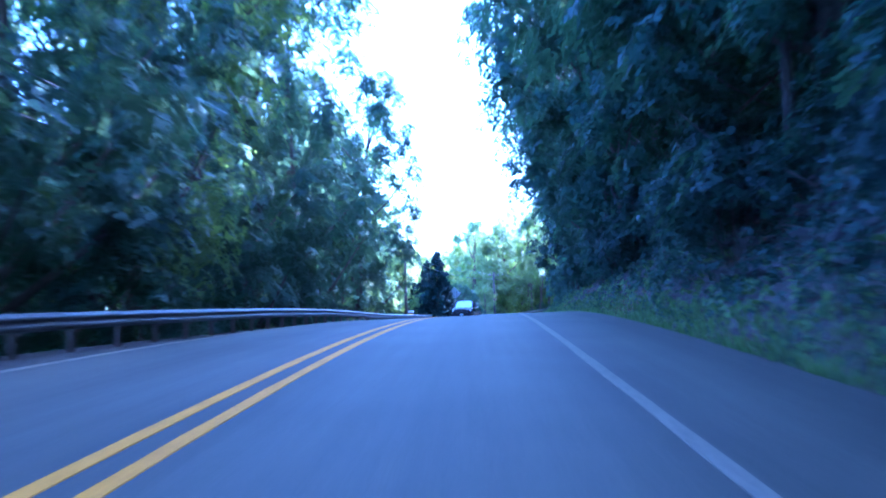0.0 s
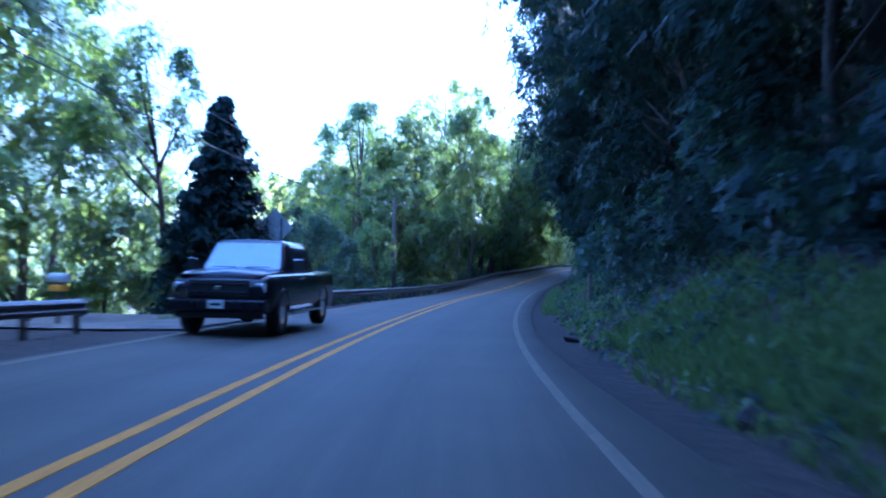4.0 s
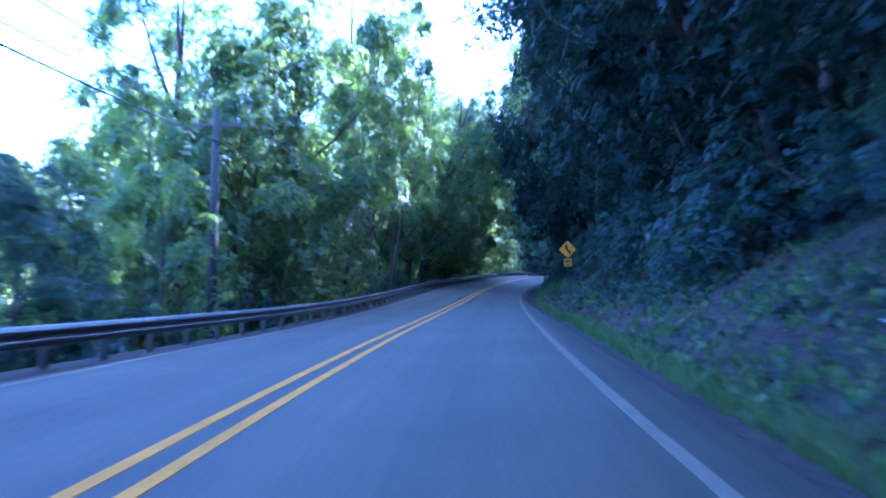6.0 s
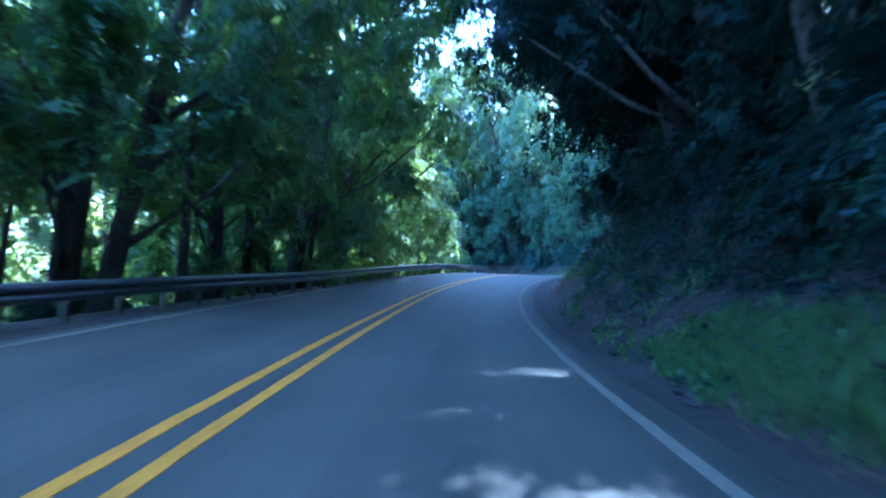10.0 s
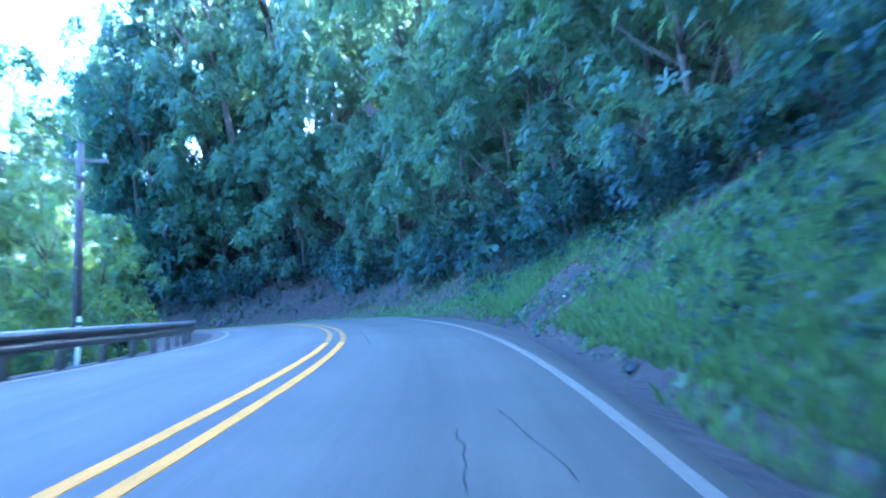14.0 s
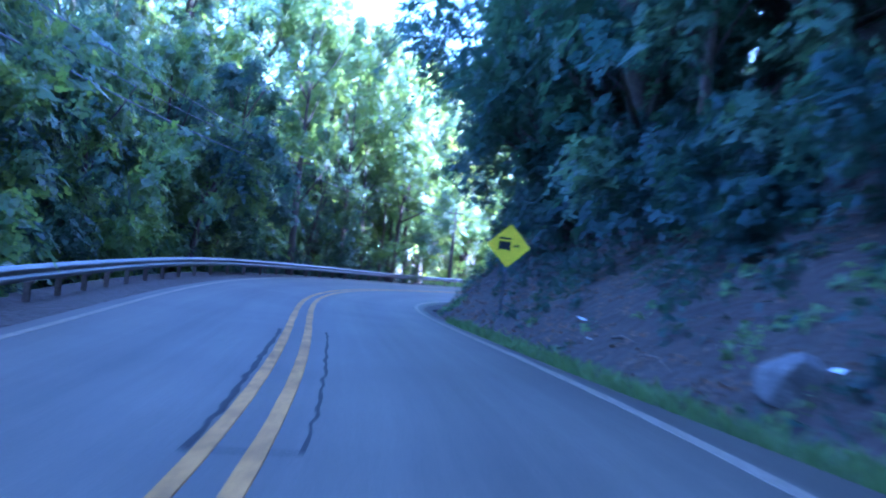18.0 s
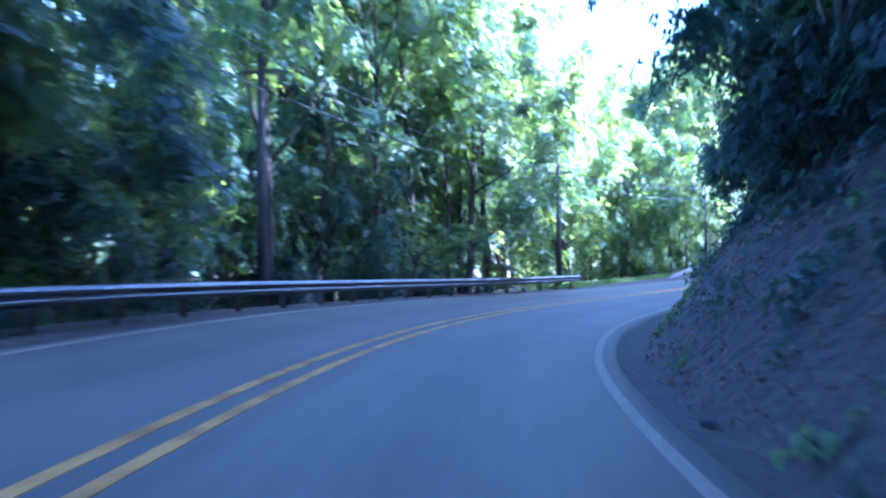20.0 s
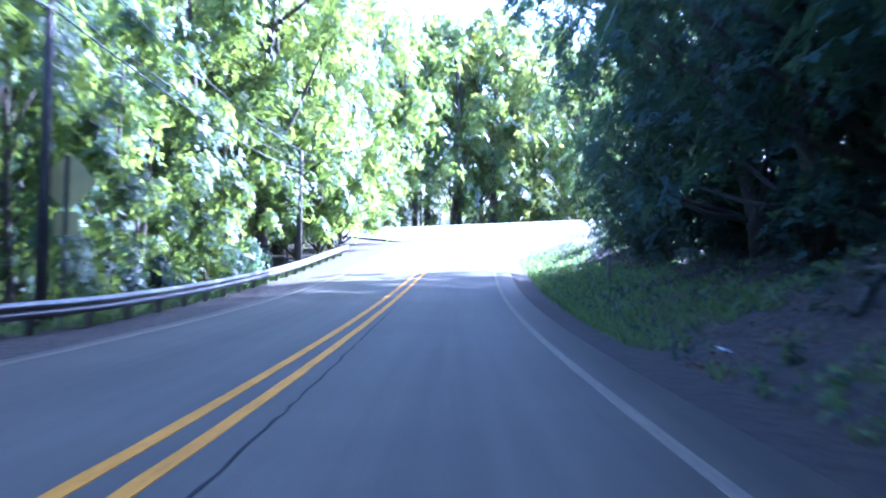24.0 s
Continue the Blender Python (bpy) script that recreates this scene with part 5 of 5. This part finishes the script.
def rock_block(name, s, e, z, long, tall, deep, parent, material):
    """One angular block of a rock face: broken edges, a rough front and bedding steps."""
    bm = bmesh.new()
    bmesh.ops.create_cube(bm, size=1.0)
    bmesh.ops.subdivide_edges(bm, edges=bm.edges[:], cuts=4, use_grid_fill=True)
    shift = Vector((RNG3.random() * 50, RNG3.random() * 50, RNG3.random() * 50))
    for v in bm.verts:
        c = Vector((v.co.x * deep, v.co.y * long, v.co.z * tall))
        bed = noise.noise(Vector((3.0, c.y * 0.5, c.z * 7.0)) + shift)
        rough = Vector((noise.noise(c * 1.7 + shift), noise.noise(c * 1.9 - shift), noise.noise(c * 2.3 + shift * 2)))
        corner = max(0.0, abs(v.co.y) + abs(v.co.z) - 0.72)
        v.co = c + rough * 0.11 + Vector((0.09 * bed + 0.5 * corner * (1 if v.co.x < 0 else 0), -0.25 * corner * (1 if v.co.y > 0 else -1), 0))
    me = bpy.data.meshes.new(name)
    bm.to_mesh(me)
    bm.free()
    me.materials.append(material)
    ob = new(name, me)
    ob.parent = parent
    ob.matrix_basis = Matrix.Translation(on(s, e + deep / 2, z + tall / 2)) @ pose(0, 0, 0, RNG3.normal() * 2.5, 5 + RNG3.normal() * 3, heading(s) + RNG3.normal() * 5)
    return ob


def ledge():
    """An upright face of dark broken rock beside the bend: big blocks below, thin beds above, rubble at its foot."""
    root = tagged(new("rock_outcrop"), "dark broken rock face with thin beds above the litter", "rock outcrop")
    foot = lambda s: steps(EDGE_RIGHT, s) + steps(BANK_FOOT, s) + 0.55
    for z, tall, back, s0, s1, wide in ((0.30, 0.95, 0.0, 338.4, 347.2, 1.7), (1.15, 0.8, 0.14, 338.2, 345.9, 1.5), (1.9, 0.26, 0.22, 338.0, 344.6, 1.2), (2.14, 0.22, 0.36, 338.0, 344.0, 1.3), (2.34, 0.25, 0.46, 338.0, 343.2, 1.1)):
        s = s0
        while s < s1:
            long = wide * (0.65 + 0.7 * RNG3.random())
            rock_block("block" if tall > 0.5 else "bed", s + long / 2, foot(s + long / 2) + back + RNG3.normal() * 0.07, z + RNG3.normal() * 0.05, long * 1.02, tall * (0.92 + 0.2 * RNG3.random()), 1.3, root, ROCK)
            s += long
    flakes = bmesh.new()
    for i in range(420):
        s = 337.2 + 11 * RNG3.random()
        p = ground_at(s, foot(s) - 0.75 + 1.0 * RNG3.random())
        k = 0.03 + 0.09 * RNG3.random() ** 2
        m = Matrix.Translation(p + Vector((0, 0, k * 0.3))) @ pose(0, 0, 0, RNG3.normal() * 25, RNG3.normal() * 25, RNG3.random() * 360) @ Matrix.Diagonal((k * 1.6, k, k * 0.45, 1))
        bmesh.ops.create_icosphere(flakes, subdivisions=1, radius=1.0, matrix=m)
    me = bpy.data.meshes.new("rubble")
    flakes.to_mesh(me)
    flakes.free()
    me.materials.append(PALE_ROCK)
    tagged(new("rubble", me), "loose flat brown stones at the foot of the rock face", "rubble", kind="stuff")


ledge()
# small stones along the foot of the bank
for i in range(90):
    s = 60 + RNG3.random() * 300
    e = steps(EDGE_RIGHT, s) + steps(BANK_FOOT, s)
    boulder(s, e + RNG3.random() ** 2 * 3.0 - 0.2, 0.06 + 0.14 * RNG3.random() ** 2, (1, 1.1, 0.7), i, "small grey stone fallen from the bank", 0.25)


def litter(s, u, size, seed):
    """A crumpled white wrapper."""
    bm = bmesh.new()
    bmesh.ops.create_grid(bm, x_segments=6, y_segments=4, size=0.5)
    for v in bm.verts:
        v.co.z = 0.22 * noise.noise(Vector((v.co.x * 3, v.co.y * 3, seed))) + 0.06
        v.co.x += 0.15 * noise.noise(Vector((v.co.y * 3, seed, 1)))
    bmesh.ops.solidify(bm, geom=bm.faces[:], thickness=0.02)
    me = bpy.data.meshes.new("wrapper")
    bm.to_mesh(me)
    bm.free()
    me.materials.append(LITTER)
    ob = new("wrapper", me)
    ob.matrix_basis = Matrix.Translation(ground_at(s, u) + Vector((0, 0, size * 0.03))) @ pose(0, 0, 0, 8, -12, seed * 40) @ Matrix.Diagonal((size, size * 0.6, size, 1))
    tagged(ob, "crumpled white litter on the brown bank", "litter", "litter on the bank")


for k, (s, u, w) in enumerate(((73.0, 3.6, 0.25), (84.5, 3.9, 0.2), (103, 4.6, 0.22), (117, 5.4, 0.2), (124.5, 6.0, 0.3), (143.5, 3.6, 0.25), (189, 4.8, 0.3), (191, 4.3, 0.2), (236, 3.6, 0.22), (234, 4.2, 0.2), (276.5, 3.75, 0.25), (262, 3.9, 0.2), (284, 3.5, 0.2), (282.5, 3.2, 0.15), (311, 3.5, 0.2), (313.5, 3.4, 0.2), (330, 3.2, 0.2), (334, 3.6, 0.25), (342, 3.1, 0.25), (345, 3.3, 0.2), (357, 4.2, 0.3), (362, 4.0, 0.25))):
    litter(s, u, w, k)


# ---------------- marks on the asphalt ----------------
def tar_line(points, wide, label="dark tar sealing line on the asphalt"):
    """A sealed crack along (s, u) points."""
    verts, faces = [], []
    rng = np.random.default_rng(int(points[0][0] * 10))
    n = 0
    for (s0, u0), (s1, u1) in zip(points, points[1:]):
        m = max(2, int(abs(s1 - s0) / 0.35) + 1)
        for i in range(m + (1 if (s1, u1) == points[-1] else 0)):
            w = i / m
            s, u = s0 + (s1 - s0) * w, u0 + (u1 - u0) * w + rng.normal() * 0.012
            k = wide * (0.6 + 0.8 * rng.random()) / 2
            a = Vector((s1 - s0, u1 - u0, 0)).normalized()
            verts += [on(s - a.y * -k, u + a.x * -k, 0.005), on(s + a.y * -k, u + a.x * k, 0.005)]
            n += 1
    faces = [(2 * i, 2 * i + 1, 2 * i + 3, 2 * i + 2) for i in range(n - 1)]
    tagged(mesh_object("road_repair", verts, faces, TAR, None, label), category="road marking", kind="structure")


tar_line([(274.0, -1.95), (278, -1.98), (283, -1.96)], 0.06)
tar_line([(274.0, -1.25), (278, -1.22), (283, -1.2)], 0.035)
tar_line([(274.0, -1.95), (274.02, -1.25)], 0.05)
tar_line([(229.5, -0.9), (231.5, -0.95), (234.2, -1.0)], 0.018)
tar_line([(234.2, -1.4), (234.6, -1.0), (238.0, -0.95), (241.5, -0.98)], 0.018)
tar_line([(138.5, -2.05), (142.0, -2.1), (150.0, -2.0)], 0.07)
tar_line([(138.5, -1.2), (142.0, -1.18), (150.0, -1.25)], 0.10)
tar_line([(146.0, -2.1), (152.0, -2.3)], 0.05)
tar_line([(353.0, -1.15), (357.0, -1.2), (366.0, -1.28), (372, -1.3)], 0.025)
tar_line([(339.5, -1.2), (346.0, -1.25), (352.0, -1.2)], 0.022)
tar_line([(217.6, 0.35), (219.5, 0.33)], 0.014)
tar_line([(217.9, 1.0), (220.5, 0.7)], 0.014)


# ---------------- the pickup ----------------
def loft(sections, close=True):
    """A skin through cross-sections of equal point counts."""
    bm = bmesh.new()
    rings = [[bm.verts.new(p) for p in sec] for sec in sections]
    m = len(rings[0])
    for a, b in zip(rings, rings[1:]):
        for i in range(m):
            bm.faces.new((a[i], a[(i + 1) % m], b[(i + 1) % m], b[i]))
    if close:
        bm.faces.new(rings[0][::-1])
        bm.faces.new(rings[-1])
    bmesh.ops.recalc_face_normals(bm, faces=bm.faces)
    return bm


def section(y, half, z0, z1, tuck=0.06, crown=0.03):
    """An upright cross-section: flat floor, bellied sides and a slightly domed top."""
    pts = [(-half + tuck, z0), (-half, z0 + 0.18), (-half, z0 + (z1 - z0) * 0.6), (-half + 0.03, z1 - 0.06), (-half + 0.10, z1), (0, z1 + crown), (half - 0.10, z1), (half - 0.03, z1 - 0.06), (half, z0 + (z1 - z0) * 0.6), (half, z0 + 0.18), (half - tuck, z0)]
    return [(x, y, z) for x, z in pts]


def pickup(s, u):
    """A crew-cab pickup; its nose points along -y before it is set in place."""
    root = tagged(new("pickup_truck"), "dark maroon-black pickup truck with chrome trim in the opposite lane", "truck")
    body = part("body", loft([section(0.0, 0.88, 0.55, 0.98), section(0.12, 0.96, 0.45, 1.12), section(0.5, 0.99, 0.42, 1.18), section(1.5, 1.0, 0.42, 1.22), section(3.5, 1.0, 0.42, 1.24), section(5.6, 1.0, 0.45, 1.26), section(5.75, 0.97, 0.5, 1.22)]), TRUCK_PAINT, root, "glossy dark body panels", True)
    part("hood", loft([section(0.10, 0.80, 1.0, 1.15, 0.02, 0.05), section(0.6, 0.84, 1.05, 1.23, 0.02, 0.05), section(1.45, 0.86, 1.1, 1.30, 0.02, 0.04)]), TRUCK_PAINT, root, "glossy hood with a raised middle", True)
    cab = [[(x * w, y, z) for x, z in ((-1, 1.2), (-0.98, 1.35), (-0.84, 1.82), (-0.72, 1.90), (0, 1.93), (0.72, 1.90), (0.84, 1.82), (0.98, 1.35), (1, 1.2))] for y, w in ((1.95, 0.86), (2.2, 0.90), (3.3, 0.91), (3.75, 0.88))]
    # lean the front and rear ends of the cab
    cab = [[(x, y + (0.0 if k in (1, 2) else (-0.62 if k == 0 else 0.18) * (1 - (z - 1.2) / 0.73)), z) for x, y, z in ring] for k, ring in enumerate(cab)]
    part("cab", loft(cab), TRUCK_PAINT, root, "dark cab with a bright roof edge", True)
    glass = outline([(-0.80, 1.30), (0.80, 1.30), (0.68, 1.84), (-0.68, 1.84)], 0)
    for v in glass.verts:
        v.co.y = 1.95 - 0.62 * (1 - (v.co.z - 1.2) / 0.73) - 0.035 + v.co.y
    part("windshield", glass, CAR_GLASS, root, "windshield reflecting the pale sky")
    for sx in (-1, 1):
        g = bmesh.new()
        for y0, y1 in ((1.9, 2.65), (2.75, 3.45)):
            box(0.01, y1 - y0, 0.42, (sx * 0.865, (y0 + y1) / 2, 1.56), bm=g)
        for v in g.verts:
            v.co.x = sx * (0.925 - 0.15 * (v.co.z - 1.35) / 0.47)
        part("side_window", g, CAR_GLASS, root)
        m = part("side_mirror", box(0.20, 0.10, 0.22, (sx * 1.13, 1.62, 1.38), 0.03), DARK_TRIM, root, "black mirror with a chrome cap")
        part("mirror_cap", box(0.20, 0.06, 0.03, (sx * 1.13, 1.57, 1.49), 0.01), CHROME, m)
        part("headlight", box(0.24, 0.10, 0.22, (sx * 0.78, 0.06, 0.92), 0.04), LAMP_GLASS, root, "clear headlight")
        part("fog_lamp", box(0.12, 0.05, 0.09, (sx * 0.70, -0.06, 0.58), 0.02), LAMP_GLASS, root)
        for y in (0.98, 4.55):
            w = bmesh.new()
            prof = [(0.20, -0.12), (0.36, -0.135), (0.40, -0.10), (0.40, 0.10), (0.36, 0.135), (0.20, 0.12)]
            rings = [[(sx * 0.86 + x, y + math.cos(a) * r, 0.40 + math.sin(a) * r) for r, x in prof] for a in [2 * math.pi * k / 28 for k in range(29)]]
            w = loft(rings, False)
            wh = part("wheel", w, RUBBER, root, "black tyre", True)
            bm = bmesh.new()
            bmesh.ops.create_cone(bm, cap_ends=True, segments=24, radius1=0.245, radius2=0.20, depth=0.16, matrix=Matrix.Translation((sx * 0.90, y, 0.40)) @ pose(0, 0, 0, 0, 90 * sx, 0))
            part("rim", bm, CHROME, wh, "polished rim")
            arch = loft([[(sx * (0.97 + o), y + math.cos(a) * r, 0.42 + math.sin(a) * r) for o, r in ((0, 0.44), (0.035, 0.45), (0.035, 0.50), (0, 0.52))] for a in [math.pi * k / 14 for k in range(15)]])
            part("wheel_arch", arch, DARK_TRIM, root)
        part("running_board", box(0.16, 2.3, 0.06, (sx * 1.0, 2.75, 0.42), 0.02), CHROME, root)
        part("door_handle", box(0.03, 0.18, 0.04, (sx * 1.01, 2.5, 1.12), 0.01), CHROME, root)
    part("grille", box(1.18, 0.08, 0.34, (0, 0.0, 0.92), 0.03), DARK_TRIM, root, "black grille")
    for z in (0.84, 1.0):
        part("grille_bar", box(1.14, 0.03, 0.035, (0, -0.05, z), 0.01), TRUCK_PAINT, root)
    part("badge", box(0.14, 0.02, 0.08, (0, -0.06, 0.93), 0.02), CHROME, root)
    part("bumper", box(1.92, 0.20, 0.24, (0, -0.03, 0.60), 0.05), TRUCK_PAINT, root, "dark front bumper")
    part("air_dam", box(1.7, 0.10, 0.14, (0, 0.06, 0.42), 0.03), DARK_TRIM, root)
    pl = part("number_plate", box(0.31, 0.012, 0.16, (0, -0.14, 0.62), 0.004), LITTER, root, "white number plate")
    part("bar", box(0.2, 0.004, 0.05, (0, -0.149, 0.62)), DARK_TRIM, pl)
    for x in (-0.35, 0.35):
        part("wiper", box(0.5, 0.02, 0.015, (x, 1.33, 1.335), 0.004), DARK_TRIM, root)
    bm = box(1.7, 1.75, 0.04, (0, 4.75, 0.75))
    part("bed_floor", bm, DARK_TRIM, root)
    root.matrix_basis = Matrix.Translation(on(s, u)) @ pose(0, 0, 0, 0, 0, heading(s + 3) - 1.0)


pickup(78.5, -4.1)


# ---------------- beside the driveway ----------------
def mailbox(s, u):
    root = tagged(new("mailbox"), "grey mailbox with a yellow newspaper box on a post", "mailbox")
    part("post", box(0.10, 0.10, 1.3, (0, 0, 0.45), 0.01), WOOD, root)
    bm = loft([[(0.13 * math.cos(a), y, 1.22 + 0.15 * max(math.sin(a), -0.55)) for a in [2 * math.pi * k / 16 for k in range(16)]] for y in (-0.28, 0.28)])
    part("box", bm, ALUMINIUM, root, "grey rounded metal box")
    part("newspaper_box", box(0.26, 0.4, 0.16, (0, 0, 0.98), 0.02), SIGN_YELLOW, root)
    root.matrix_basis = Matrix.Translation(ground_at(s, u)) @ pose(0, 0, 0, 0, 0, heading(s) + 80)


mailbox(83.9, -10.2)
ribbon("driveway", 80.5, 90.0, 0.8, lambda s: [-26, -22, -18, -14, -10, -7.6, -5.58], lambda s, u: rise(s, u) + 0.05 if u < -5.7 else -0.02, GRAVEL, "pale gravel driveway leaving the road", category="driveway")
ribbon("pull_off", 409.0, 452.0, 1.5, lambda s: [-5.58 - 11.0 * min((s - 409.0) / 8.0, 1.0) * min((452.0 - s) / 8.0, 1.0) * k / 5 for k in range(5, -1, -1)],
       lambda s, u: -0.012, GRAVEL, "open sunlit gravel pull-off beside the bend", category="pull-off")
